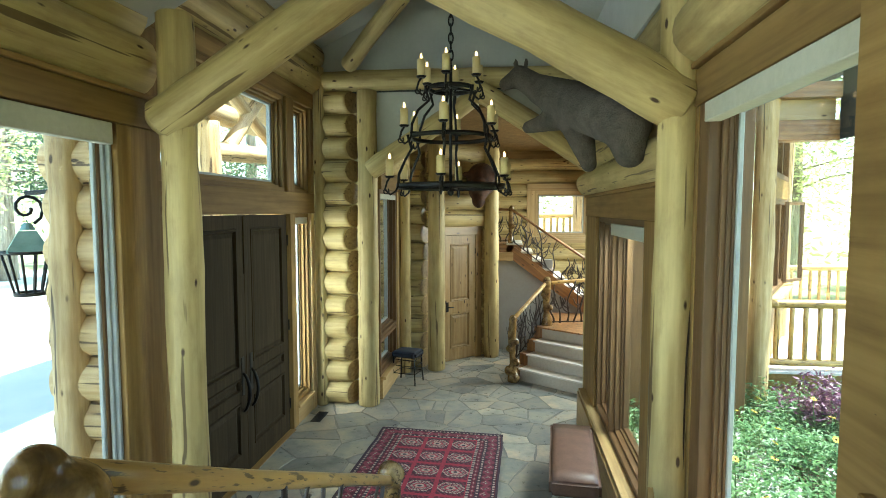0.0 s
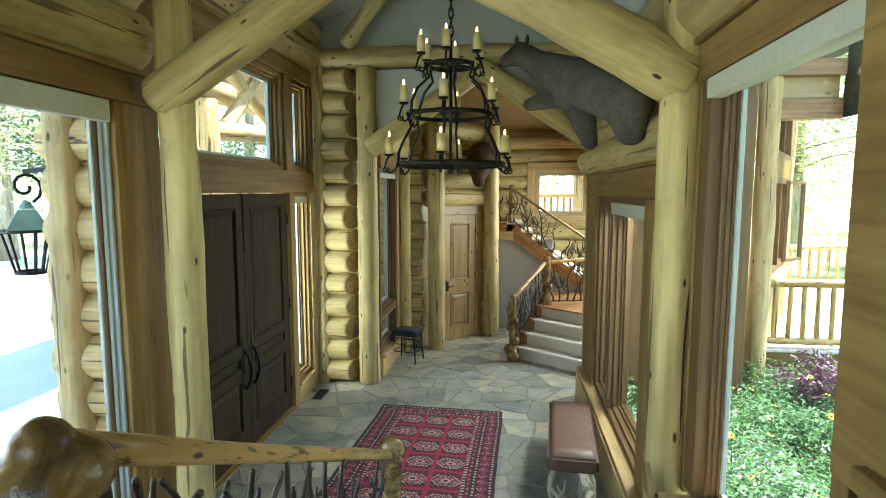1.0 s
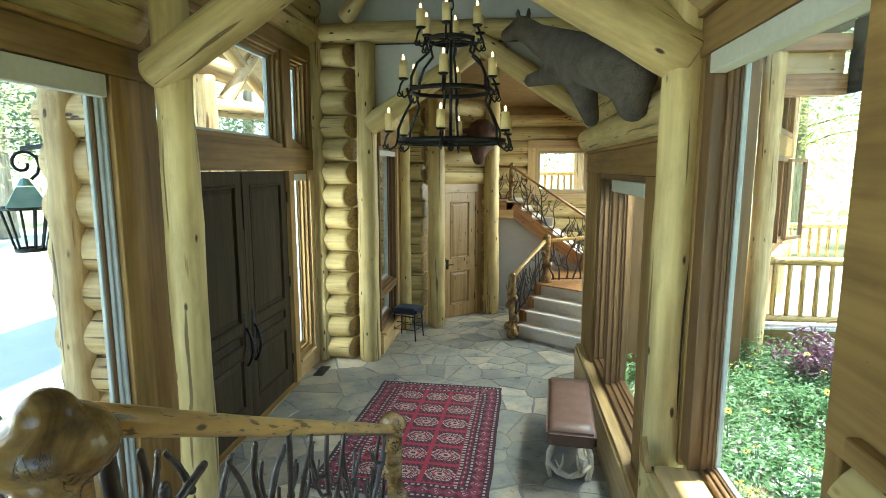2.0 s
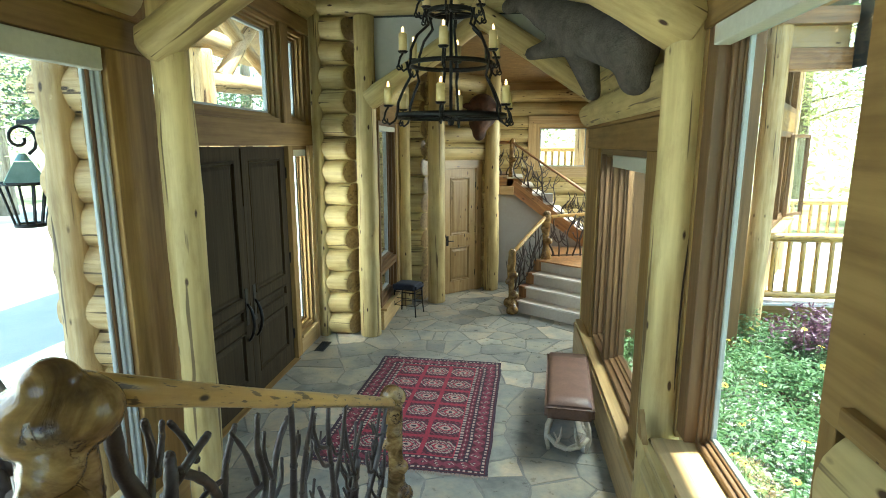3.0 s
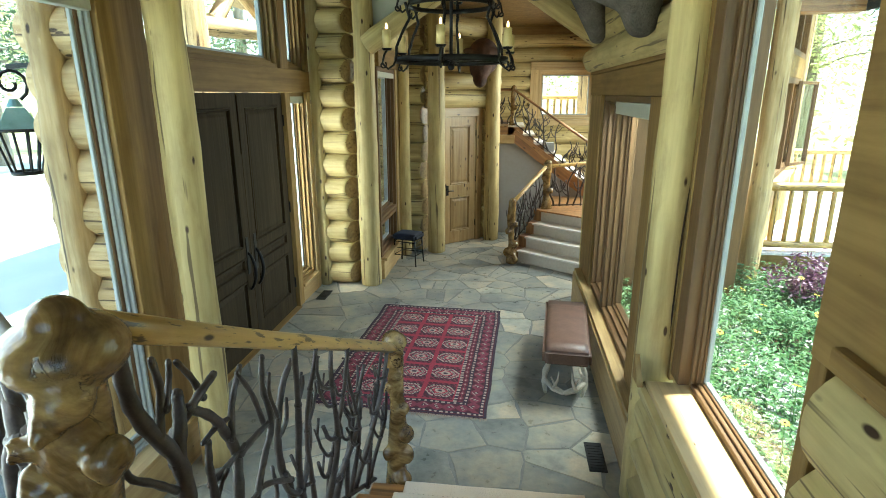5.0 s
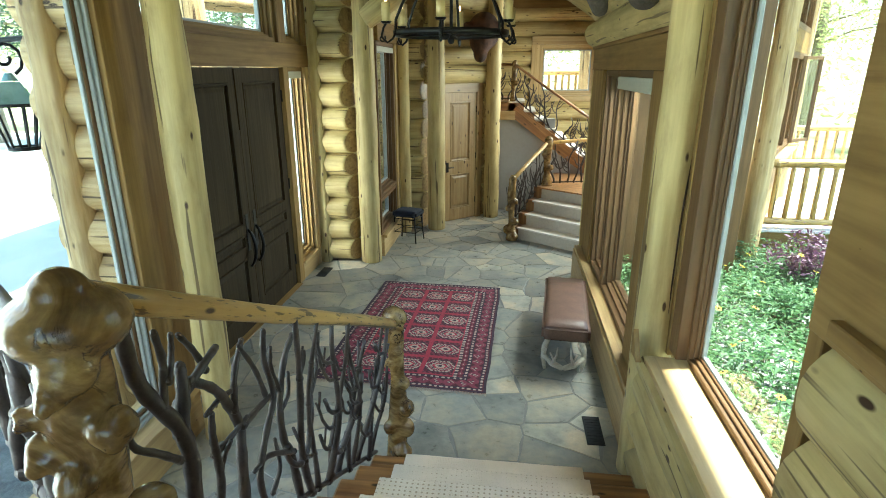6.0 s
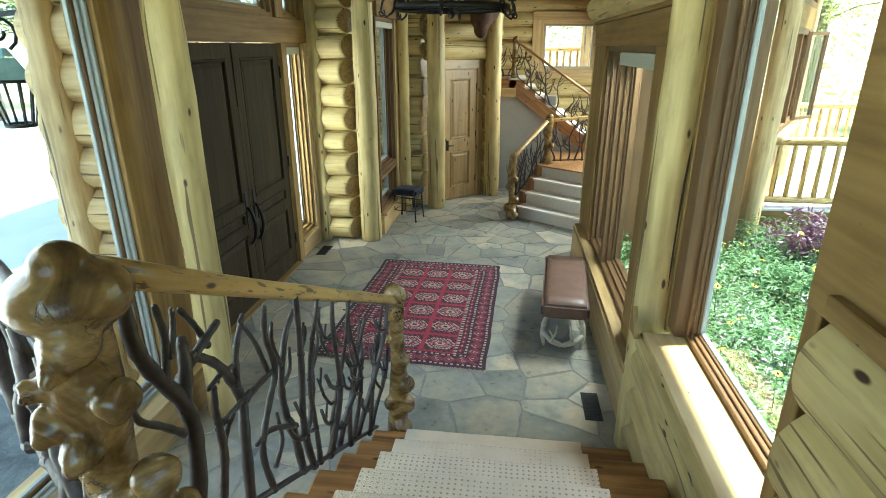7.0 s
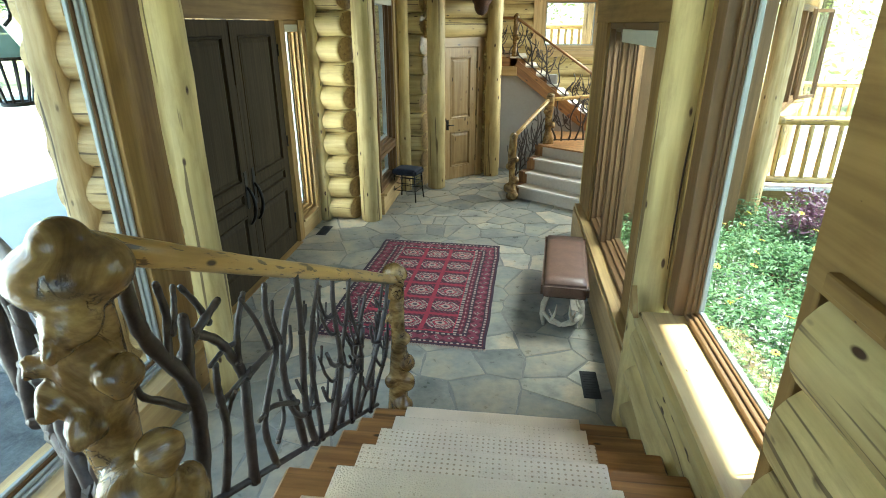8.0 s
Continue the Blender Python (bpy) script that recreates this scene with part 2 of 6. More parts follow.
def thing(name, at, label, category, group="", kind="", turn=0):
    ob = new(name)
    ob.empty_display_size = 0.05
    put(ob, pose(*at, 0, 0, turn))
    return tagged(ob, label, category, group, kind)


def part(name, bm, material, parent=None, label="", m=None, smooth=False, mesh=None):
    me = mesh or mesh_of(bm, name, smooth)
    if material is not None and not me.materials:
        for mt in (material if isinstance(material, (list, tuple)) else (material,)):
            me.materials.append(mt)
    ob = new(name, me)
    put(ob, m if m is not None else Matrix.Identity(4), parent)
    if label:
        ob["label"] = label
    return ob


def along(p0, p1, side=None):
    """The pose at p0 whose z runs to p1 (and whose x lies near side), and the length."""
    p0, p1 = Vector(p0), Vector(p1)
    z = (p1 - p0).normalized()
    s = Vector(side) if side is not None else (Vector((1, 0, 0)) if abs(z.x) < 0.9 else Vector((0, 1, 0)))
    x = (s - z * s.dot(z)).normalized()
    y = z.cross(x)
    m = Matrix((x, y, z)).transposed().to_4x4()
    m.translation = p0
    return m, (p1 - p0).length


def round_log(name, p0, p1, r0, r1=None, material=None, parent=None, label="", sides=20, wob=0.018, seed=0, sag=0.0, step=0.16, chamfer=0.012, squash=1.0, shear=0.0):
    """A hand-peeled log from p0 to p1, a little crooked and knobbly, with cut ends of end grain."""
    r1 = r0 if r1 is None else r1
    m, ln = along(p0, p1)
    rng = random.Random(seed * 131 + int(ln * 1000))
    bm = bmesh.new()
    n = max(3, int(ln / step))
    stops = [0.0, chamfer] + [ln * i / n for i in range(1, n)] + [ln - chamfer, ln]
    off = Vector((rng.uniform(-50, 50), rng.uniform(-50, 50), rng.uniform(-50, 50)))
    rings = []
    for i, z in enumerate(stops):
        f = z / ln
        r = r0 + (r1 - r0) * f
        if i in (0, len(stops) - 1):
            r -= chamfer
        bx = noise.noise(Vector((off.x, off.y, z * 0.7))) * wob * 0.8
        by = noise.noise(Vector((off.y, off.z, z * 0.7))) * wob * 0.8 + sag * math.sin(math.pi * f)
        ring = []
        for k in range(sides):
            a = 2 * math.pi * k / sides
            rr = r * (1 + wob / r0 * noise.noise(Vector((math.cos(a) * 1.3, math.sin(a) * 1.3, z * 2.6)) + off) * 0.9)
            ring.append(bm.verts.new((bx + rr * math.cos(a), by + rr * squash * math.sin(a), z + (shear * rr * math.cos(a) if i >= len(stops) - 2 else 0))))
        rings.append(ring)
    for a, b in zip(rings, rings[1:]):
        for k in range(sides):
            bm.faces.new((a[k], a[(k + 1) % sides], b[(k + 1) % sides], b[k])).smooth = True
    for ring, flip in ((rings[0], True), (rings[-1], False)):
        f = bm.faces.new(ring[::-1] if flip else ring)
        f.material_index = 1
    return part(name, bm, (material or LOG, LOG_END), parent, label, m)


def block(name, lo, hi, material, parent=None, label="", bev=0.004, grain=None):
    """A board or block between two corners; its grain runs along its longest side."""
    lo, hi = Vector(lo), Vector(hi)
    size, mid = hi - lo, (lo + hi) / 2
    k = grain if grain is not None else max(range(3), key=lambda i: size[i])
    ax = [Vector((1, 0, 0)), Vector((0, 1, 0)), Vector((0, 0, 1))]
    z = ax[k]
    x = ax[(k + 1) % 3]
    y = ax[(k + 2) % 3]
    m = Matrix((x, y, z)).transposed().to_4x4()
    m.translation = mid
    loc = (size[(k + 1) % 3], size[(k + 2) % 3], size[k])
    bm = bmesh.new()
    bmesh.ops.create_cube(bm, size=1)
    bmesh.ops.scale(bm, vec=loc, verts=bm.verts)
    b = min(bev, min(loc) * 0.3)
    if b > 0.0006:
        bmesh.ops.bevel(bm, geom=bm.edges[:], offset=b, segments=1, affect="EDGES")
    return part(name, bm, material, parent, label, m)


def slab(name, p0, p1, w, h, material, parent=None, label="", bev=0.005, side=None):
    """A squared timber from p0 to p1, w across (along side) and h thick."""
    m, ln = along(p0, p1, side)
    bm = bmesh.new()
    bmesh.ops.create_cube(bm, size=1)
    bmesh.ops.scale(bm, vec=(w, h, ln), verts=bm.verts)
    bmesh.ops.translate(bm, vec=(0, 0, ln / 2), verts=bm.verts)
    if bev:
        bmesh.ops.bevel(bm, geom=bm.edges[:], offset=min(bev, 0.3 * min(w, h)), segments=1, affect="EDGES")
    return part(name, bm, material, parent, label, m)


def prism(name, pts, lift, material, parent=None, label="", m=None):
    """A flat outline pushed out by the vector lift."""
    bm = bmesh.new()
    a = [bm.verts.new(p) for p in pts]
    b = [bm.verts.new(Vector(p) + Vector(lift)) for p in pts]
    n = len(pts)
    bm.faces.new(a)
    bm.faces.new(b[::-1])
    for i in range(n):
        bm.faces.new((a[i], b[i], b[(i + 1) % n], a[(i + 1) % n]))
    bmesh.ops.recalc_face_normals(bm, faces=bm.faces[:])
    return part(name, bm, material, parent, label, m)


def tube_into(bm, pts, radii, sides=8, cap=True):
    """Adds a bent round bar through pts to bm."""
    pts = [Vector(p) for p in pts]
    rings, x = [], None
    for i, p in enumerate(pts):
        d = (pts[min(i + 1, len(pts) - 1)] - pts[max(i - 1, 0)]).normalized()
        if x is None:
            x = d.orthogonal().normalized()
        x = (x - d * x.dot(d)).normalized()
        y = d.cross(x)
        r = radii[i] if isinstance(radii, (list, tuple)) else radii
        rings.append([bm.verts.new(p + (x * math.cos(2 * math.pi * k / sides) + y * math.sin(2 * math.pi * k / sides)) * r) for k in range(sides)])
    for a, b in zip(rings, rings[1:]):
        for k in range(sides):
            bm.faces.new((a[k], a[(k + 1) % sides], b[(k + 1) % sides], b[k])).smooth = True
    if cap:
        bm.faces.new(rings[0][::-1])
        bm.faces.new(rings[-1])


def tube(name, pts, radii, material, parent=None, label="", sides=8):
    bm = bmesh.new()
    tube_into(bm, pts, radii, sides)
    return part(name, bm, material, parent, label)


def blob(bm, c, r, seg=14):
    """Adds an egg with the half axes r to bm."""
    m = Matrix.Translation(c) @ Matrix.Diagonal((*((r, r, r) if isinstance(r, (int, float)) else r), 1))
    bmesh.ops.create_uvsphere(bm, u_segments=seg, v_segments=max(6, seg * 2 // 3), radius=1, matrix=m)


def melted(name, bm, material, voxel, parent=None, label="", m=None, rounds=4):
    """One skin grown over all the lumps in bm."""
    ob = part(name, bm, material, parent, label, m, smooth=True)
    r = ob.modifiers.new("skin", "REMESH")
    r.mode, r.voxel_size, r.use_smooth_shade = "VOXEL", voxel, True
    s = ob.modifiers.new("soften", "SMOOTH")
    s.factor, s.iterations = 0.5, rounds
    return ob


def window(name, plane, at, lo, hi, label, thick=0.16, fw=0.06, material=FRAME, glassat=0.6, stop=0, parent_kind="structure", clad=True, slim=1.0, sash=None):
    """A framed window in the wall that faces along plane ('x' or 'y') at the depth at; lo, hi: (along, z); thick is signed outwards."""
    sg = 1 if thick > 0 else -1
    def c(u, d, z):
        return (at + sg * d, u, z) if plane == "x" else (u, at + sg * d, z)
    def bx(nm, u0, u1, z0, z1, d0, d1, mt, par, lb=""):
        a, b = Vector(c(u0, d0, z0)), Vector(c(u1, d1, z1))
        return block(nm, [min(p, q) for p, q in zip(a, b)], [max(p, q) for p, q in zip(a, b)], mt, par, lb)
    u0, z0, u1, z1 = lo[0], lo[1], hi[0], hi[1]
    th = abs(thick)
    w = thing(name, c((u0 + u1) / 2, 0, z0), label, "window", kind=parent_kind)
    for nm, a0, a1, b0, b1 in (("jamb", u0, u0 + fw, z0, z1), ("jamb", u1 - fw, u1, z0, z1), ("head", u0 + fw, u1 - fw, z1 - fw, z1), ("sill", u0 + fw, u1 - fw, z0, z0 + fw)):
        bx(nm, a0, a1, b0, b1, 0.0, th, material, w)
    # stepped sash inside the frame
    for k, (d0, d1, inset, mt) in enumerate(((0.25, 0.52, 0.026 * slim, material), (0.5, 0.68, 0.05 * slim, sash or material), (0.62, 0.9, 0.072 * slim, METALCLAD if clad else material))):
        a, b = fw, fw + inset
        s0, s1 = th * d0, th * d1
        for nm, a0, a1, b0, b1 in (("sash_stile", u0 + a, u0 + b, z0 + a, z1 - a), ("sash_stile", u1 - b, u1 - a, z0 + a, z1 - a), ("sash_rail", u0 + b, u1 - b, z1 - b, z1 - a), ("sash_rail", u0 + b, u1 - b, z0 + a, z0 + b)):
            bx(nm, a0, a1, b0, b1, s0, s1, mt, w, "pale metal cladding" if mt is METALCLAD else "")
    g = bx("pane", u0 + fw + 0.06 * slim, u1 - fw - 0.06 * slim, z0 + fw + 0.06 * slim, z1 - fw - 0.06 * slim, th * 0.74, th * 0.74 + 0.005, GLASS, w, "clear glass pane")
    g.visible_shadow = False
    return w
# ---- ground and floors ----
def sheet(name, x0, x1, y0, y1, z, material, label, cat, thick=0.1):
    ob = block(name, (x0, y0, z - thick), (x1, y1, z), material, bev=0)
    return tagged(ob, label, cat, kind="structure")


sheet("ground", -400, 400, -400, 400, -0.2, LAWN, "rough green ground that runs to the horizon", "ground", 0.3)
sheet("floor", -2.75, 2.6, -2.2, 12.4, -0.0045, GROUT, "grey mortar bed of the flagstone hall floor", "floor", 0.15)
sheet("road", -30, -3.0, -12, 22, -0.17, ASPHALT, "pale bluish concrete drive beside the house", "driveway", 0.1)
sheet("garden_bed", 1.4, 9, -1, 7.9, -0.15, SOIL, "dark planted soil of the flower bed", "garden bed", 0.1)

# ---- left side: glazed wall, post, door wall ----
WX = -2.15
wall_west = thing("wall_west", (WX, 2.0, 0), "log wall with boarded window surround", "wall", kind="structure")
block("board", (WX - 0.12, 3.0, 0.0), (WX, 3.36, 2.963), BOARD, wall_west)
block("header_board", (WX - 0.3, -2.0, 2.965), (WX + 0.01, 3.36, 3.13), BOARD, wall_west)
block("trim_strip", (WX - 0.02, -2.0, 3.132), (WX + 0.035, 3.3, 3.16), BOARD, wall_west)
block("plinth", (WX - 0.3, -2.0, 0.0), (WX + 0.05, 3.3, 0.3), SILLWOOD, wall_west)
block("plinth_cap", (WX - 0.02, -2.0, 0.302), (WX + 0.09, 3.3, 0.34), SILLWOOD, wall_west)
round_log("wall_log", (WX - 0.13, 3.3, 3.34), (WX - 0.13, -2.0, 3.34), 0.19, 0.2, parent=wall_west, seed=1)
round_log("wall_log", (WX - 0.16, 3.3, 3.64), (WX - 0.16, -2.0, 3.64), 0.17, 0.18, parent=wall_west, seed=2)
block("board", (WX - 0.3, -2.0, 0.342), (WX, 0.28, 2.963), BOARD, wall_west)
window("window_1", "x", WX - 0.03, (0.3, 0.345), (2.995, 2.96), "tall brown framed picture window beside the drive", -0.085, 0.022, METALCLAD, slim=0.75, sash=FRAME)
bl = tagged(block("roller_blind", (WX - 0.045, 0.34, 2.84), (WX + 0.012, 2.955, 2.956), BLIND), "cream roller blind rolled up at a window head", "blind")

tagged(round_log("log_post", (-1.945, 3.25, 0), (-1.945, 3.25, 3.62), 0.108, 0.1, seed=3, wob=0.02), "peeled honey log post beside the entrance doors", "post", "hall log posts", "structure")
tagged(round_log("log_post", (0.845, 3.2, 0), (0.845, 3.2, 3.66), 0.118, 0.105, seed=4, wob=0.016), "peeled honey log post between the garden windows", "post", "hall log posts", "structure")
tagged(round_log("log_post", (-1.785, 6.98, 0), (-1.785, 6.98, 3.97), 0.135, 0.12, seed=5, wob=0.012), "peeled log post at the stacked log wall end", "post", "hall log posts", "structure")
tagged(round_log("log_post", (-1.13, 8.62, 0), (-1.13, 8.62, 3.6), 0.135, 0.125, seed=6, wob=0.014), "peeled log post beside the closet door", "post", "hall log posts", "structure")
tagged(round_log("log_post", (-0.31, 9.5, 0), (-0.31, 9.5, 3.6), 0.125, 0.118, seed=7, wob=0.018), "knotty peeled log post under the upper stair", "post", "hall log posts", "structure")
tagged(round_log("log_post", (0.985, 6.75, 0), (0.985, 6.75, 3.05), 0.125, 0.11, seed=8, wob=0.014), "grey shaded peeled log post at the stair opening", "post", "hall log posts", "structure")

CRACK = plain("dark drying crack", (0.02, 0.012, 0.006), (0.045, 0.026, 0.013), 30, 0.95)
crack = []
for i in range(13):
    u = i / 12
    beta = radians(66 - 52 * u + 5 * math.sin(u * 11))
    face, side = Vector((-0.27, -0.96, 0)), Vector((0.96, -0.27, 0))
    rr = 0.1055 + 0.0115 * u
    crack.append(Vector((0.845, 3.2, 2.75 - 2.4 * u)) + (face * math.cos(beta) + side * math.sin(beta)) * rr)
tube("drying_crack", crack, [0.002 + 0.0035 * math.sin(math.pi * i / 12) for i in range(13)], CRACK, bpy.data.objects["log_post.001"], "long dark drying crack", 6)

DX = -2.45
wall_door = thing("wall_entrance", (DX, 5.0, 0), "boarded entrance wall with fir rails and stiles", "wall", kind="structure")
block("stile", (DX - 0.1, 3.39, 0), (DX + 0.02, 4.04, 2.45), BOARD, wall_door)
block("stile", (DX - 0.2, 6.06, 0.0), (DX + 0.025, 6.2, 2.45), BOARD, wall_door)
block("cross_rail", (DX - 0.2, 3.39, 2.452), (DX + 0.03, 6.82, 2.69), BOARD, wall_door)
block("mullion", (DX - 0.2, 6.0, 2.692), (DX + 0.025, 6.2, 3.72), BOARD, wall_door)
block("stile", (DX - 0.2, 3.39, 2.692), (DX + 0.02, 3.8, 3.72), BOARD, wall_door)
block("header_board", (DX - 0.2, 3.39, 3.722), (DX + 0.03, 6.82, 3.9), BOARD, wall_door)
block("stile", (DX - 0.2, 6.70, 0.0), (DX + 0.025, 6.82, 2.45), SILLWOOD, wall_door)
block("stile", (DX - 0.2, 6.72, 2.692), (DX + 0.025, 6.82, 3.72), BOARD, wall_door)
block("apron", (DX - 0.2, 6.2, 0.0), (DX + 0.02, 6.7, 0.2), SILLWOOD, wall_door)
block("sill_board", (DX - 0.1, 6.19, 0.2), (DX + 0.05, 6.71, 0.235), SILLWOOD, wall_door)
round_log("plate_log", (DX - 0.02, 3.3, 4.08), (DX - 0.02, 6.95, 4.08), 0.17, 0.16, parent=wall_door, seed=9)
round_log("plate_log", (DX - 0.02, 3.3, 4.38), (DX - 0.02, 6.95, 4.38), 0.16, 0.16, parent=wall_door, seed=10)
round_log("corner_pole", (DX + 0.07, 6.9, 0), (DX + 0.07, 6.9, 4.25), 0.078, 0.07, parent=wall_door, seed=11, wob=0.01)
window("window_2", "x", DX - 0.01, (3.8, 2.692), (6.0, 3.72), "transom window over the entrance doors", -0.16, 0.045, BOARD)
window("window_3", "x", DX - 0.01, (6.2, 2.692), (6.72, 3.72), "narrow transom window over the sidelight", -0.16, 0.045, BOARD)
window("window_4", "x", DX - 0.01, (6.2, 0.236), (6.70, 2.45), "tall narrow sidelight window beside the entrance", -0.16, 0.045, BOARD)
tagged(block("roller_blind", (DX - 0.05, 6.25, 2.33), (DX - 0.005, 6.65, 2.405), BLIND), "small cream blind rolled up over the sidelight", "blind")
block("return_board", (DX - 0.05, 3.36, 0), (WX - 0.1, 3.389, 3.9), BOARD, wall_door)


def panelled_leaf(name, w, h, thick, material, panels, edge=0.115):
    """One door leaf in its own frame: x across, z up, its face towards -y. panels: (x0, x1, z0, z1)."""
    bm = bmesh.new()
    xs = sorted({0.0, w, *[p[0] for p in panels], *[p[1] for p in panels]})
    zs = sorted({0.0, h, *[p[2] for p in panels], *[p[3] for p in panels]})
    def cell(x0, x1, z0, z1, y0, y1):
        v = [bm.verts.new(c) for c in ((x0, y0, z0), (x1, y0, z0), (x1, y0, z1), (x0, y0, z1), (x0, y1, z0), (x1, y1, z0), (x1, y1, z1), (x0, y1, z1))]
        for f in ((0, 1, 2, 3), (7, 6, 5, 4), (0, 4, 5, 1), (1, 5, 6, 2), (2, 6, 7, 3), (3, 7, 4, 0)):
            bm.faces.new([v[i] for i in f])
    for x0, x1 in zip(xs, xs[1:]):
        for z0, z1 in zip(zs, zs[1:]):
            mx, mz = (x0 + x1) / 2, (z0 + z1) / 2
            if not any(p[0] < mx < p[1] and p[2] < mz < p[3] for p in panels):
                cell(x0, x1, z0, z1, 0, thick)
    bmesh.ops.remove_doubles(bm, verts=bm.verts, dist=0.0005)
    return bm


def door_panel(x0, x1, z0, z1, depth=0.016, rim=0.03, thick=0.03):
    """A raised field with a moulded rim, seen from -y."""
    bm = bmesh.new()
    loops = []
    for inset, y in ((0.0, depth), (0.006, -0.006), (0.02, -0.006), (0.028, depth), (0.04, depth + 0.004), (0.075, depth - 0.008)):
        loops.append([bm.verts.new(c) for c in ((x0 + inset, y, z0 + inset), (x1 - inset, y, z0 + inset), (x1 - inset, y, z1 - inset), (x0 + inset, y, z1 - inset))])
    for a, b in zip(loops, loops[1:]):
        for k in range(4):
            bm.faces.new((a[k], a[(k + 1) % 4], b[(k + 1) % 4], b[k]))
    bm.faces.new(loops[-1])
    back = [bm.verts.new(c) for c in ((x0, depth + thick, z0), (x1, depth + thick, z0), (x1, depth + thick, z1), (x0, depth + thick, z1))]
    for k in range(4):
        bm.faces.new((back[k], back[(k + 1) % 4], loops[0][(k + 1) % 4], loops[0][k]))
    bm.faces.new(back[::-1])
    return bm


# the pair of dark entrance doors
LEAFW, LEAFH = 1.0, 2.435
for k, y0 in enumerate((4.045, 5.052)):
    frame_m = pose(DX - 0.02, y0, 0.008, 0, 0, 90)
    # across runs along +y, the face looks along +x
    d = new("door_%d" % (k + 1))
    put(d, frame_m)
    tagged(d, "dark stained panelled wooden entrance door, closed", "door", "entrance doors", "structure")
    PAN = ((0.13, 0.87, 1.02, 2.31), (0.13, 0.87, 0.80, 0.93), (0.13, 0.87, 0.2, 0.70))
    part("leaf", panelled_leaf("leaf", LEAFW, LEAFH, 0.05, DOORWOOD, PAN), DOORWOOD, d, m=frame_m)
    for p in PAN:
        part("panel", door_panel(*p), DOORWOOD, d, m=frame_m)
    hx = 0.925 if k == 0 else 0.085
    bm = bmesh.new()
    bmesh.ops.create_cube(bm, size=1)
    bmesh.ops.scale(bm, vec=(0.055, 0.008, 0.36), verts=bm.verts)
    bmesh.ops.bevel(bm, geom=bm.edges[:], offset=0.003, segments=1, affect="EDGES")
    bmesh.ops.translate(bm, vec=(hx, -0.004, 0.94), verts=bm.verts)
    pl = part("handle_plate", bm, IRON, d, "black iron handle plate", m=frame_m)
    bm = bmesh.new()
    tube_into(bm, [(hx, -0.006 - 0.062 * math.sin(math.pi * i / 12) ** 0.7, 0.60 + 0.37 * i / 12) for i in range(13)], [0.012 + 0.006 * math.sin(math.pi * i / 12) for i in range(13)])
    part("handle", bm, IRON, d, "curved black iron pull handle", m=frame_m)
    for hz in (0.3, 1.2, 2.15):
        bm = bmesh.new()
        ex = 0.0 if k == 0 else LEAFW
        tube_into(bm, [(ex, -0.006, hz - 0.06), (ex, -0.006, hz + 0.06)], 0.009)
        part("hinge", bm, IRON, d, "black iron hinge", m=frame_m)
frame_m = pose(DX - 0.02, 5.048, 0.008, 0, 0, 90)
ast = block("astragal", (DX - 0.03, 5.03, 1.9), (DX - 0.008, 5.062, 2.43), DOORWOOD, bpy.data.objects["door_1"], "dark cover strip between the leaves")
tagged(block("threshold", (DX - 0.22, 4.04, -0.01), (DX + 0.05, 6.06, 0.006), BOARD), "worn wooden threshold under the entrance doors", "threshold", kind="structure")

# ---- stacked log wall ends ----
def log_stack(name, x0, x1, y, z0, count, pitch, r, label, seed, shear=0.0, material=None, axis="x"):
    w = thing(name, ((x0 + x1) / 2, y, z0), label, "wall", kind="structure")
    if axis == "x":
        # Added backing: stops light leaking between logs and keeps the seams dark.
        block("seam_filler", (x0 + 0.03, y - 0.04, z0 + 0.02), (x1 - 0.2, y + 0.04, z0 + pitch * count - 0.02), LOG_END, w, "added backing that keeps light out of the log seams", bev=0)
    for i in range(count):
        z = z0 + pitch * (i + 0.5)
        j = random.Random(seed * 50 + i)
        rr = r * j.uniform(0.985, 1.04)
        a, b = (x0, y + j.uniform(-0.012, 0.012), z), (x1 + j.uniform(-0.025, 0.02), y + j.uniform(-0.012, 0.012), z)
        if axis == "y":
            a, b = (y + j.uniform(-0.012, 0.012), x0, z), (y + j.uniform(-0.012, 0.012), x1, z)
        round_log("log", a, b, rr, material=material, parent=w, seed=seed * 50 + i, sides=24, wob=0.014, chamfer=0.012, step=0.1, shear=shear)
    return w


log_stack("wall_1", -2.95, -1.97, 7.0, 0.0, 14, 0.284, 0.1455, "stacked peeled log wall end with scribed round ends", 21, 0.5)
log_stack("wall_2", -3.6, -1.31, 8.74, 0.0, 12, 0.284, 0.1455, "stacked peeled log wall beyond the stool", 22, 0.45)

# ---- far left wall with its window ----
FX = -1.68
wall_far = thing("wall_3", (FX, 7.7, 0), "boarded wall beside the small black stool", "wall", kind="structure")
block("apron", (FX - 0.2, 7.16, 0), (FX + 0.03, 8.6, 0.26), SILLWOOD, wall_far)
block("sill_board", (FX - 0.2, 7.16, 0.262), (FX + 0.07, 8.3, 0.3), SILLWOOD, wall_far)
block("stile", (FX - 0.2, 8.22, 0.3), (FX + 0.02, 8.45, 2.76), SILLWOOD, wall_far)
block("header_board", (FX - 0.2, 7.16, 2.762), (FX + 0.03, 8.6, 3.0), BOARD, wall_far)
round_log("plate_log", (FX - 0.05, 7.16, 3.15), (FX - 0.05, 8.6, 3.15), 0.15, parent=wall_far, seed=12)
round_log("plate_log", (FX - 0.05, 7.16, 3.43), (FX - 0.05, 8.6, 3.43), 0.15, parent=wall_far, seed=13)
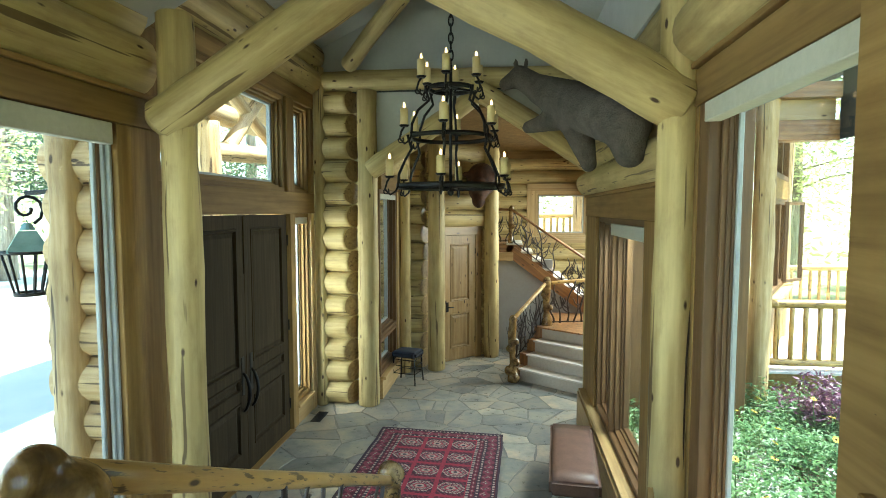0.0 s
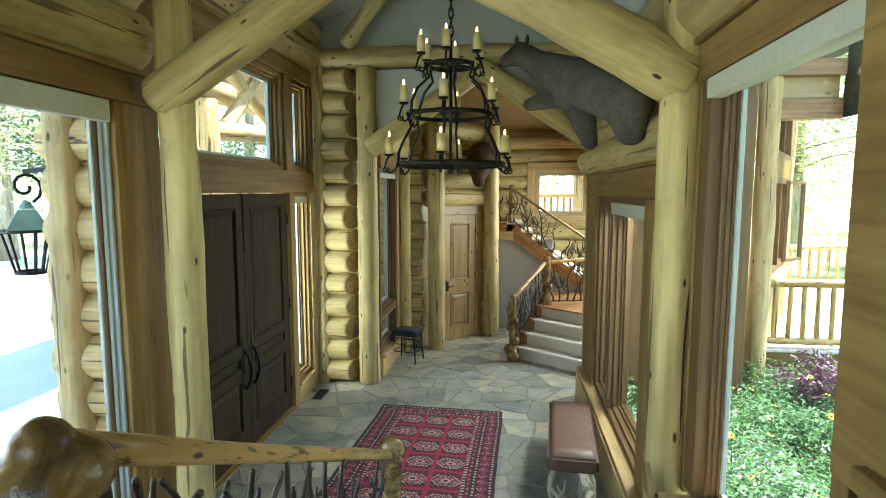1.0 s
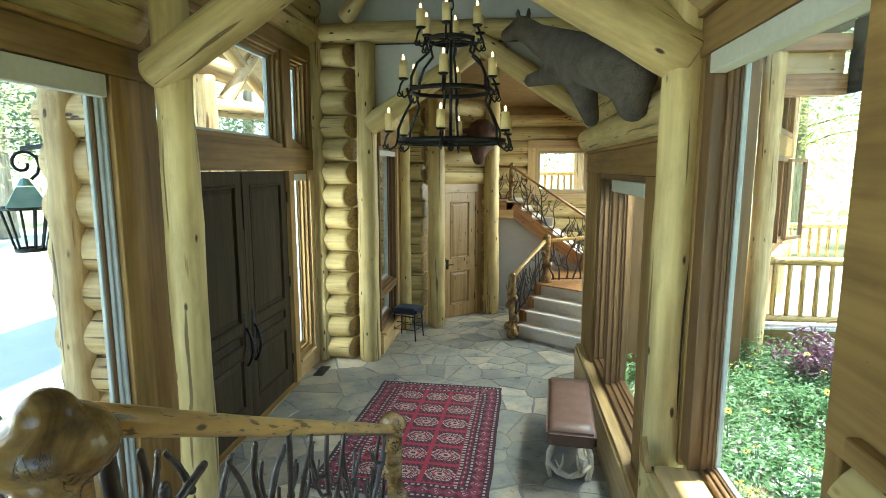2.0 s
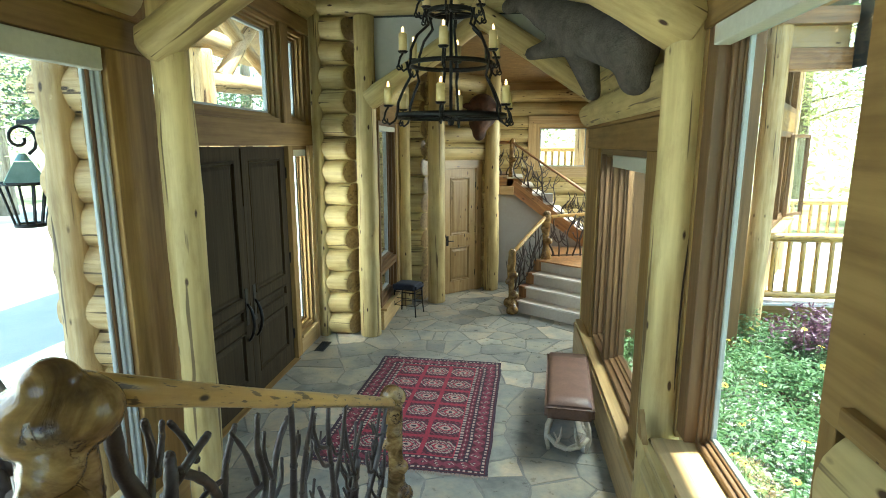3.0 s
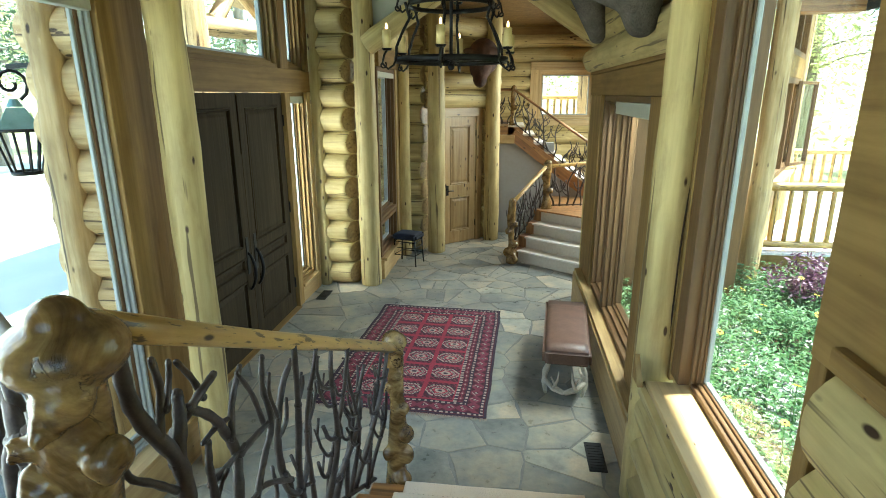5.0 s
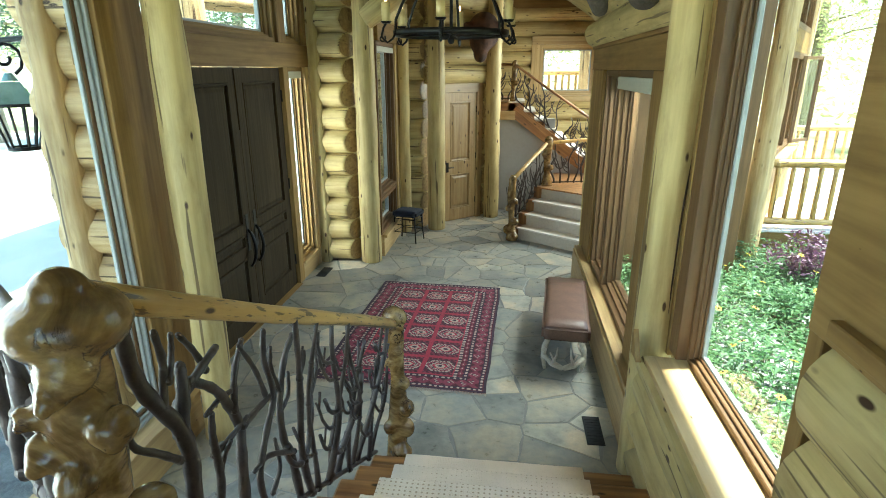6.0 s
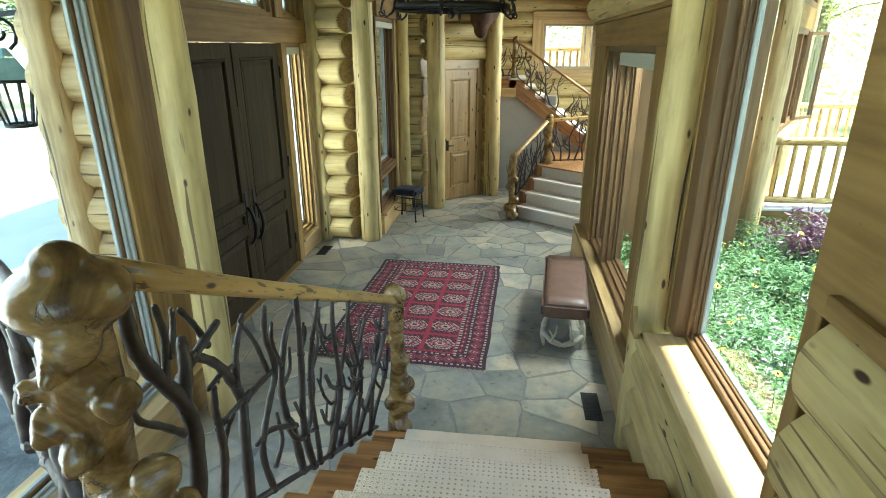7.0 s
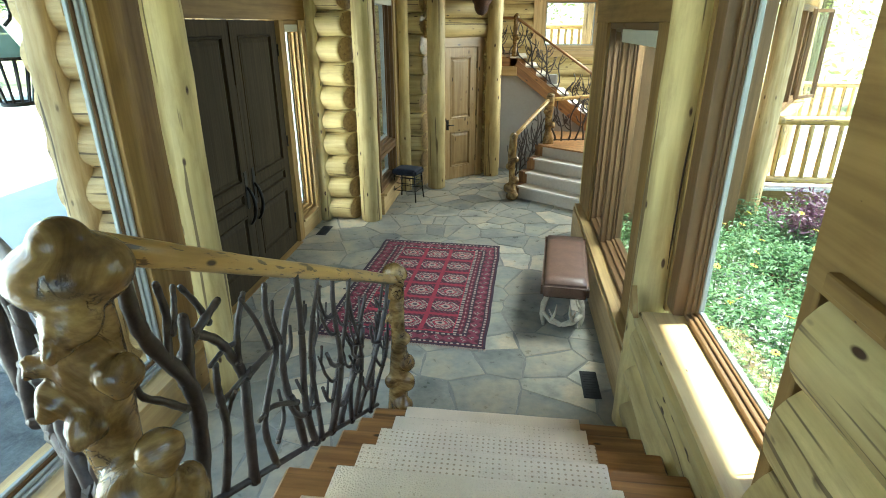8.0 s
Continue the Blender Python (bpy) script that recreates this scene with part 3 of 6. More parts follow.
round_log("corner_pole", (FX + 0.09, 8.42, 0), (FX + 0.09, 8.42, 3.3), 0.09, 0.085, parent=wall_far, seed=14, wob=0.01)
window("window_5", "x", FX, (7.17, 0.8), (8.22, 2.76), "tall brown framed window past the log post", -0.18, 0.05)
window("window_6", "x", FX, (7.17, 0.3), (8.22, 0.79), "low brown framed window under the tall one", -0.18, 0.05)
tagged(block("roller_blind", (FX - 0.045, 7.22, 2.64), (FX + 0.004, 8.17, 2.706), BLIND), "cream blind rolled up over the far window", "blind")

# ---- angled closet wall and its pine door ----
CA, CB = Vector((-1.06, 9.02, 0)), Vector((-0.36, 9.68, 0))
cu = (CB - CA).normalized()
cn = Vector((cu.y, -cu.x, 0))
cm = Matrix((cu, -cn, UP)).transposed().to_4x4()
cm.translation = CA
closet = new("wall_4")
put(closet, cm)
tagged(closet, "angled log wall round the pine closet door", "wall", kind="structure")


def cpt(u, d, z):
    return CA + cu * u + cn * d + UP * z


slab("casing", cpt(-0.06, 0.012, 0), cpt(-0.06, 0.012, 2.2), 0.12, 0.05, PINE, closet, side=cu)
slab("casing", cpt(0.71, 0.012, 0), cpt(0.71, 0.012, 2.2), 0.12, 0.05, PINE, closet, side=cu)
slab("casing", cpt(-0.12, 0.016, 2.15), cpt(0.77, 0.016, 2.15), 0.05, 0.14, PINE, closet, side=cn)
prism("backing", [cpt(-0.5, -0.05, 0), cpt(1.2, -0.05, 0), cpt(1.2, -0.05, 3.6), cpt(-0.5, -0.05, 3.6)], -cn * 0.1, PINE, closet)
for i in range(5):
    round_log("log", cpt(-0.4, -0.02, 2.35 + 0.27 * i), cpt(1.1, -0.02, 2.35 + 0.27 * i), 0.145, parent=closet, seed=60 + i, wob=0.012)
for i in range(8):
    round_log("log", cpt(0.775, -0.03, 0.14 + 0.276 * i), cpt(1.05, -0.03, 0.14 + 0.276 * i), 0.142, parent=closet, seed=70 + i, wob=0.012, sides=20)
dm = cm @ pose(0.005, -0.008, 0.008)
d3 = new("door_3")
put(d3, dm)
tagged(d3, "closed knotty pine closet door with two panels", "door", kind="structure")
P3 = ((0.12, 0.53, 0.98, 1.93), (0.12, 0.53, 0.2, 0.78))
part("leaf", panelled_leaf("leaf", 0.645, 2.065, 0.04, PINE, P3), PINE, d3, m=dm)
for p in P3:
    part("panel", door_panel(*p), PINE, d3, m=dm)
bm = bmesh.new()
bmesh.ops.create_cube(bm, size=1)
bmesh.ops.scale(bm, vec=(0.045, 0.01, 0.16), verts=bm.verts)
bmesh.ops.translate(bm, vec=(0.055, -0.005, 0.9), verts=bm.verts)
tube_into(bm, [(0.055, 0, 0.9), (0.055, -0.05, 0.9), (0.08, -0.055, 0.9), (0.15, -0.055, 0.895)], 0.009)
part("lever_handle", bm, IRON, d3, "black iron lever handle", m=dm)
for hz in (0.3, 1.05, 1.8):
    bm = bmesh.new()
    tube_into(bm, [(0.645, -0.005, hz - 0.05), (0.645, -0.005, hz + 0.05)], 0.008)
    part("hinge", bm, IRON, d3, "black iron hinge", m=dm)

# ---- right side: window wall over the garden ----
RX = 0.9
wall_east = thing("wall_east", (RX, 4.0, 0), "log and board wall with large garden windows", "wall", kind="structure")
block("jamb_board", (RX, 3.062, 0.9), (RX + 0.15, 3.17, 3.0), BOARD, wall_east)
block("jamb_lining", (RX + 0.004, 2.93, 0.946), (RX + 0.14, 3.06, 3.0), FRAME, wall_east)
block("header_board", (RX - 0.01, 1.0, 3.0), (RX + 0.22, 3.2, 3.18), BOARD, wall_east)
block("trim_strip", (RX - 0.035, 1.0, 3.182), (RX + 0.1, 3.12, 3.21), BOARD, wall_east)
round_log("wall_log", (RX + 0.06, -2.0, 3.38), (RX + 0.06, 3.2, 3.38), 0.18, 0.18, parent=wall_east, seed=15)
round_log("wall_log", (RX + 0.1, -2.0, 3.68), (RX + 0.1, 3.2, 3.68), 0.17, 0.17, parent=wall_east, seed=16)
# lower log wall under the near window
for i, z in enumerate((0.14, 0.4, 0.66)):
    round_log("wall_log", (RX + 0.0, 3.28, z), (RX + 0.0, -2.0, z), 0.15, 0.15, parent=wall_east, seed=17 + i)
block("sill_apron", (RX - 0.165, 1.5, 0.8), (RX - 0.03, 3.06, 0.91), LOG, wall_east, bev=0.03)
block("sill_board", (RX - 0.15, 1.5, 0.912), (RX + 0.16, 2.96, 0.945), SILLWOOD, wall_east)
prism("corner_wedge", [(RX - 0.19, 2.965, 0.9), (RX - 0.19, 3.09, 0.9), (RX - 0.19, 3.09, 1.04)], (0.028, 0, 0), BOARD, wall_east)
window("window_7", "x", RX + 0.06, (1.72, 0.946), (2.93, 3.0), "large brown framed picture window over the flower bed", 0.085, 0.03, slim=0.55)
rb = tagged(block("roller_blind", (RX - 0.02, 1.72, 2.9), (RX + 0.055, 2.925, 2.99), BLIND), "cream roller blind rolled up over the garden window", "blind")
# far window
block("jamb_board", (RX - 0.03, 3.42, 0.42), (RX + 0.2, 3.98, 2.42), BOARD, wall_east)
block("jamb_board", (RX - 0.03, 6.0, 0.42), (RX + 0.2, 6.7, 2.42), BOARD, wall_east)
block("header_board", (RX - 0.04, 3.3, 2.422), (RX + 0.2, 6.7, 2.63), BOARD, wall_east)
block("trim_strip", (RX - 0.06, 3.3, 2.632), (RX + 0.1, 6.7, 2.66), BOARD, wall_east)
block("apron", (RX - 0.115, 3.3, 0.0), (RX + 0.2, 6.64, 0.38), SILLWOOD, wall_east)
block("sill_board", (RX - 0.1, 3.36, 0.382), (RX + 0.2, 6.64, 0.42), SILLWOOD, wall_east)
for i, z in enumerate((2.79, 3.06, 3.34, 3.62)):
    round_log("wall_log", (RX + (0.02, 0.06, 0.08, 0.1)[i], 3.25, z), (RX + (0.02, 0.06, 0.08, 0.1)[i], 6.9, z), 0.155, 0.145, parent=wall_east, seed=25 + i)
window("window_8", "x", RX, (3.98, 0.422), (5.3, 2.42), "brown framed window above the leather bench", 0.18, 0.05, clad=False)
window("window_9", "x", RX, (5.3, 0.422), (6.0, 2.42), "narrow brown framed side window near the stair", 0.18, 0.05, clad=False)
tagged(block("roller_blind", (RX - 0.02, 4.04, 2.27), (RX + 0.03, 5.24, 2.37), BLIND), "cream blind rolled up over the bench window", "blind")
# log return at the near end of the window
ret = thing("wall_5", (0.93, 0.0, 0.9), "stacked log wall beside the landing, its ends scribed round", "wall", kind="structure")
for i, z in enumerate((0.98, 1.29, 1.6)):
    round_log("log", (0.94, -2.0, z), (0.94, 1.66 - 0.02 * i, z), 0.172, parent=ret, seed=140 + i, sides=26, wob=0.015, chamfer=0.05)
block("board", (0.8, -2.0, 1.76), (1.1, 1.64, 3.2), BOARD, ret)
block("shelf_block", (0.765, 1.25, 1.8), (0.8, 1.5, 1.85), BOARD, ret)
block("casing", (0.85, 1.645, 0.95), (1.04, 1.72, 3.0), BOARD, wall_east)

# ---- roof timbers ----
tagged(round_log("truss_log", (-2.06, 3.2, 2.98), (-0.5, 3.27, 3.97), 0.122, 0.117, seed=33, wob=0.02, chamfer=0.05), "peeled log rafter of the near roof truss", "log beam", "roof truss logs", "structure")
tagged(round_log("truss_log", (0.88, 3.21, 3.03), (-0.78, 3.21, 3.925), 0.148, 0.14, seed=34, wob=0.02, sag=-0.03), "peeled log rafter of the near roof truss", "log beam", "roof truss logs", "structure")
tagged(round_log("tie_log", (-2.5, 6.97, 4.08), (1.2, 6.97, 4.08), 0.125, 0.12, seed=35), "peeled log tie beam across the hall", "log beam", kind="structure")
tagged(round_log("truss_log", (-1.74, 6.93, 2.98), (-0.45, 6.93, 3.85), 0.12, 0.115, seed=36), "peeled log brace of the far roof truss", "log beam", "roof truss logs", "structure")
tagged(round_log("truss_log", (0.98, 6.93, 3.05), (-0.5, 6.93, 4.0), 0.135, 0.125, seed=37), "peeled log brace of the far roof truss", "log beam", "roof truss logs", "structure")
tagged(round_log("rafter_log", (-1.95, 6.75, 4.22), (-0.75, 5.6, 4.95), 0.1, 0.09, seed=38), "peeled log hip rafter under white ceiling", "log beam", kind="structure")
tagged(round_log("ridge_log", (-0.6, 3.4, 5.1), (-0.6, 7.0, 5.1), 0.13, 0.12, seed=39), "peeled log ridge beam", "log beam", kind="structure")
tagged(round_log("purlin_log", (-1.6, 8.3, 3.2), (-1.9, 7.15, 3.2), 0.11, 0.1, seed=40), "peeled log stub under the far ceiling", "log beam", kind="structure")
tagged(prism("gable_infill", [(-1.7, 7.02, 3.05), (-0.5, 7.02, 3.86), (0.95, 7.02, 3.05), (1.2, 7.02, 4.05), (-1.9, 7.02, 4.05)], (0, 0.08, 0), PLASTER), "white plaster infill between truss logs", "wall", kind="structure")
tagged(prism("gable_wall", [(-2.6, 7.0, 4.1), (1.2, 7.0, 4.1), (1.2, 7.0, 5.6), (-2.6, 7.0, 5.6)], (0, 0.1, 0), PLASTER), "white plaster gable wall above the tie beam", "wall", kind="structure")
tagged(prism("ceiling", [(-2.5, -2.0, 3.42), (-0.6, -2.0, 4.47), (-0.6, 3.36, 4.47), (-2.5, 3.36, 3.42)], (0, 0, 0.1), PLASTER), "white sloping plaster ceiling over the landing", "ceiling", kind="structure")
tagged(prism("ceiling_2", [(1.3, -2.0, 3.42), (-0.6, -2.0, 4.47), (-0.6, 3.36, 4.47), (1.3, 3.36, 3.42)], (0, 0, 0.1), PLASTER), "white sloping plaster ceiling over the landing", "ceiling", kind="structure")
tagged(prism("ceiling_3", [(-2.8, 3.3, 4.3), (-0.6, 3.3, 5.35), (-0.6, 7.1, 5.35), (-2.8, 7.1, 4.3)], (0, 0, 0.1), PLASTER), "white sloping plaster ceiling over the entrance", "ceiling", kind="structure")
tagged(prism("ceiling_4", [(1.3, 3.3, 4.3), (-0.6, 3.3, 5.35), (-0.6, 7.1, 5.35), (1.3, 7.1, 4.3)], (0, 0, 0.1), PLASTER), "white sloping plaster ceiling over the entrance", "ceiling", kind="structure")
tagged(prism("ceiling_5", [(-2.5, 7.1, 3.75), (2.6, 7.1, 3.75), (2.6, 12.5, 3.75), (-2.5, 12.5, 3.75)], (0, 0, 0.1), BOARD), "boarded ceiling over the stair hall", "ceiling", kind="structure")
tagged(prism("gable_wall_2", [(-2.6, 3.33, 3.55), (-2.6, 3.33, 4.5), (-0.6, 3.33, 5.5), (1.3, 3.33, 4.5), (1.3, 3.33, 3.55), (-0.6, 3.33, 4.56)], (0, 0.05, 0), PLASTER), "white plaster step between the two ceilings", "wall", kind="structure")
tagged(block("wall_6", (RX + 0.0, 3.3, 3.78), (RX + 0.2, 7.0, 4.6), PLASTER), "white plaster wall strip under the roof", "wall", kind="structure")
tagged(block("wall_7", (-2.75, 3.34, 4.2), (-2.62, 7.1, 4.6), PLASTER), "white plaster wall strip above the plate logs", "wall", kind="structure")
# Unseen closing wall; its wide opening is made up to let in light.
south = thing("wall_south", (-0.6, -2.1, 0), "unseen plaster wall behind the landing with an added window", "wall", kind="structure")
for lo, hi in (((-2.6, -2.2, -0.1), (1.4, -2.0, 1.7)), ((-2.6, -2.2, 3.6), (1.4, -2.0, 4.7)), ((-2.6, -2.2, 1.7), (-2.1, -2.0, 3.6)), ((0.9, -2.2, 1.7), (1.4, -2.0, 3.6))):
    block("wall_piece", lo, hi, PLASTER, south, bev=0)
window("window_13", "y", -2.02, (-2.1, 1.7), (0.9, 3.6), "unseen wide window added behind the landing for light", -0.14, 0.06)

# ---- stair hall beyond ----
tagged(block("wall_8", (-0.3, 10.02, 0), (0.75, 10.14, 1.62), GREYWALL), "grey plaster wall under the upper stair flight", "wall", kind="structure")
tagged(block("upper_floor", (-2.4, 10.0, 1.75), (0.06, 12.3, 1.9), TREADWOOD), "timber edged upper floor at the stair head", "floor", kind="structure")
tagged(block("fascia", (-2.4, 9.96, 1.6), (0.06, 10.02, 1.748), SILLWOOD), "pale fascia board under the upper floor", "trim", kind="structure")
BY = 12.2
wall_back = thing("wall_north", (0.5, BY, 0), "log wall of the stair hall with a bright window", "wall", kind="structure")
for i in range(7):
    round_log("log", (-2.4, BY + 0.1, 0.14 + 0.28 * i), (2.6, BY + 0.1, 0.14 + 0.28 * i), 0.15, parent=wall_back, seed=90 + i)
for i in range(2):
    round_log("log", (-2.4, BY + 0.1, 3.2 + 0.28 * i), (2.6, BY + 0.1, 3.2 + 0.28 * i), 0.15, parent=wall_back, seed=100 + i)
for i in range(4):
    round_log("log", (-2.4, BY + 0.1, 2.08 + 0.28 * i), (0.42, BY + 0.1, 2.08 + 0.28 * i), 0.15, parent=wall_back, seed=110 + i)
    round_log("log", (1.75, BY + 0.1, 2.08 + 0.28 * i), (2.6, BY + 0.1, 2.08 + 0.28 * i), 0.15, parent=wall_back, seed=120 + i)
block("top_board", (-2.4, BY, 3.44), (2.6, BY + 0.2, 3.76), BOARD, wall_back)
block("casing", (0.36, BY - 0.06, 1.86), (0.52, BY + 0.2, 3.05), SILLWOOD, wall_back)
block("casing", (1.66, BY - 0.06, 1.86), (1.8, BY + 0.2, 3.05), SILLWOOD, wall_back)
block("casing", (0.36, BY - 0.065, 2.9), (1.8, BY + 0.2, 3.06), SILLWOOD, wall_back)
block("casing", (0.36, BY - 0.08, 1.8), (1.8, BY + 0.2, 1.92), SILLWOOD, wall_back)
window("window_10", "y", BY, (0.52, 1.92), (1.66, 2.9), "bright window at the stair head", 0.16, 0.04, SILLWOOD)
for i in range(6):
    round_log("log", (-0.55, 12.1, 2.05 + 0.28 * i), (-0.55, 10.6, 2.05 + 0.28 * i), 0.15, parent=wall_back, seed=130 + i)
stairside = thing("wall_9", (2.65, 9.5, 0), "boarded wall at the stair turn with a side window", "wall", kind="structure")
for lo, hi in (((2.55, 7.0, 0), (2.75, 12.4, 1.3)), ((2.55, 7.0, 3.2), (2.75, 12.4, 3.8)), ((2.55, 7.0, 1.3), (2.75, 8.2, 3.2)), ((2.55, 11.2, 1.3), (2.75, 12.4, 3.2))):
    block("wall_piece", lo, hi, BOARD, stairside, bev=0)
window("window_14", "x", 2.57, (8.2, 1.3), (11.2, 3.2), "wide side window beside the far stair", 0.14, 0.06)
# Dark frame stain here stands for the shade and reflections in the bench window.
tagged(block("wall_10", (1.0, 6.9, 0), (2.75, 7.08, 3.9), FRAME), "boarded return wall beside the stair, darkened for shade", "wall", kind="structure")
tagged(block("wall_11", (-2.6, 8.9, 0), (-2.4, 12.4, 3.8), BOARD), "boarded wall behind the closet", "wall", kind="structure")
# ---- the stair that the camera stands on ----
NOSE = [(2.94 - 0.315 * i, 0.18 * (i + 1)) for i in range(7)]
stair = thing("staircase", (0, 2.0, 0), "timber stair with broad open treads down to the hall", "staircase", kind="structure")
for i, (y, z) in enumerate(NOSE):
    back = NOSE[i + 1][0] - 0.03 if i < 6 else -2.0
    x0, x1 = (-0.78, 0.76) if i < 6 else (-0.95, 0.86)
    block("tread", (x0, back, z - 0.07), (x1, y, z), TREADWOOD, stair, bev=0.012, grain=0)
    block("riser", (x0 + 0.03, y - 0.06, z - 0.18 if i else 0.0), (x1 - 0.02, y - 0.03, z - 0.072), TREADWOOD, stair, grain=0)
prism("landing_corner", [(-0.95, 1.0, 1.19), (-0.95, -2.0, 1.19), (-2.1, -2.0, 1.19), (-2.1, 0.6, 1.19)], (0, 0, 0.068), TREADWOOD, stair)
runner = thing("stair_carpet", (0, 2.0, 0), "beige flecked carpet runner laid down the stair", "carpet")
for i, (y, z) in enumerate(NOSE):
    back = NOSE[i + 1][0] - 0.03 if i < 6 else -1.9
    low = z - 0.18 + 0.014 if i else 0.003
    prof = [(back, z + 0.002), (y - 0.02, z + 0.002), (y + 0.002, z - 0.02), (y + 0.002, z - 0.07), (y - 0.028, z - 0.075), (y - 0.028, low)]
    outer = [(back, z + 0.016), (y - 0.006, z + 0.016), (y + 0.009, z + 0.011), (y + 0.016, z - 0.004), (y + 0.017, z - 0.03), (y + 0.012, z - 0.06), (y - 0.004, z - 0.08), (y - 0.014, z - 0.09), (y - 0.014, low)]
    ring = prof + outer[::-1]
    x0, x1 = -0.575 - 0.004 * i, 0.475 - 0.012 * i
    bm = bmesh.new()
    cols = 8
    grid = [[bm.verts.new((x0 + (x1 - x0) * c / cols, p[0], p[1] + 0.0015 * math.sin(c * 1.7 + i))) for p in ring] for c in range(cols + 1)]
    n = len(ring)
    for a, b in zip(grid, grid[1:]):
        for k in range(n):
            bm.faces.new((a[k], b[k], b[(k + 1) % n], a[(k + 1) % n])).smooth = True
    bm.faces.new(grid[0])
    bm.faces.new(grid[-1][::-1])
    bmesh.ops.recalc_face_normals(bm, faces=bm.faces[:])
    part("carpet_fold", bm, CARPET, runner)


# ---- burl newels, pole rails and branch balusters ----
def burl_newel(name, at, height, r, lumps, label, cap, seed, voxel=0.011, group=""):
    bm = bmesh.new()
    rng = random.Random(seed)
    n = int(height / (r * 0.45))
    for i in range(n + 1):
        z = height * 0.94 * i / n
        k = 1.0 + 0.16 * math.sin(z * 9 + seed) + 0.5 * max(0, 1 - z / (height * 0.22))
        blob(bm, (0.012 * math.sin(z * 5 + seed), 0.012 * math.cos(z * 4), z + r * 0.5), (r * k, r * k, r * 0.95), 14)
    blob(bm, (0, 0, height - cap[2]), cap, 20)
    for x, y, z, s in lumps:
        blob(bm, (x, y, z), (s, s, s * rng.uniform(0.75, 1.05)), 14)
        blob(bm, (x * 1.25, y * 1.25 + s * 0.15, z + s * 0.5), s * 0.55, 10)
        blob(bm, (x * 1.2, y * 1.2 - s * 0.35, z - s * 0.35), s * 0.5, 10)
    low = [v for v in bm.verts if v.co.z < 0]
    for v in low:
        v.co.z = 0
    ob = melted(name, bm, BURL, voxel, m=pose(*at), rounds=3)
    return tagged(ob, label, "newel post", group, "")


N1 = (-0.79, 0.985, 1.257)
burl_newel("newel_post", N1, 0.815, 0.058, [(0.07, -0.03, 0.550, 0.046), (-0.06, -0.055, 0.575, 0.026), (0.02, -0.085, 0.645, 0.03), (0.035, -0.06, 0.680, 0.05), (0.115, -0.03, 0.375, 0.048), (-0.05, -0.05, 0.495, 0.042), (0.0, -0.06, 0.445, 0.04), (0.05, -0.04, 0.275, 0.075), (-0.03, -0.07, 0.185, 0.07), (0.09, 0.02, 0.205, 0.07), (-0.07, 0.02, 0.345, 0.035)], "varnished knobbly burl newel post on the landing", (0.108, 0.104, 0.072), 3, 0.0075, "burl newel posts")
N2 = (-0.655, 3.08, 0.0)
burl_newel("newel_post", N2, 1.1, 0.054, [(0.05, -0.03, 0.62, 0.042), (0.06, -0.02, 0.44, 0.055), (-0.04, -0.03, 0.75, 0.03), (0.05, 0.0, 0.28, 0.06), (-0.04, -0.03, 0.3, 0.045), (0.03, -0.05, 0.85, 0.026), (0.03, -0.04, 0.13, 0.07)], "knobbly burl newel post at the stair foot", (0.078, 0.074, 0.06), 5, 0.009, "burl newel posts")


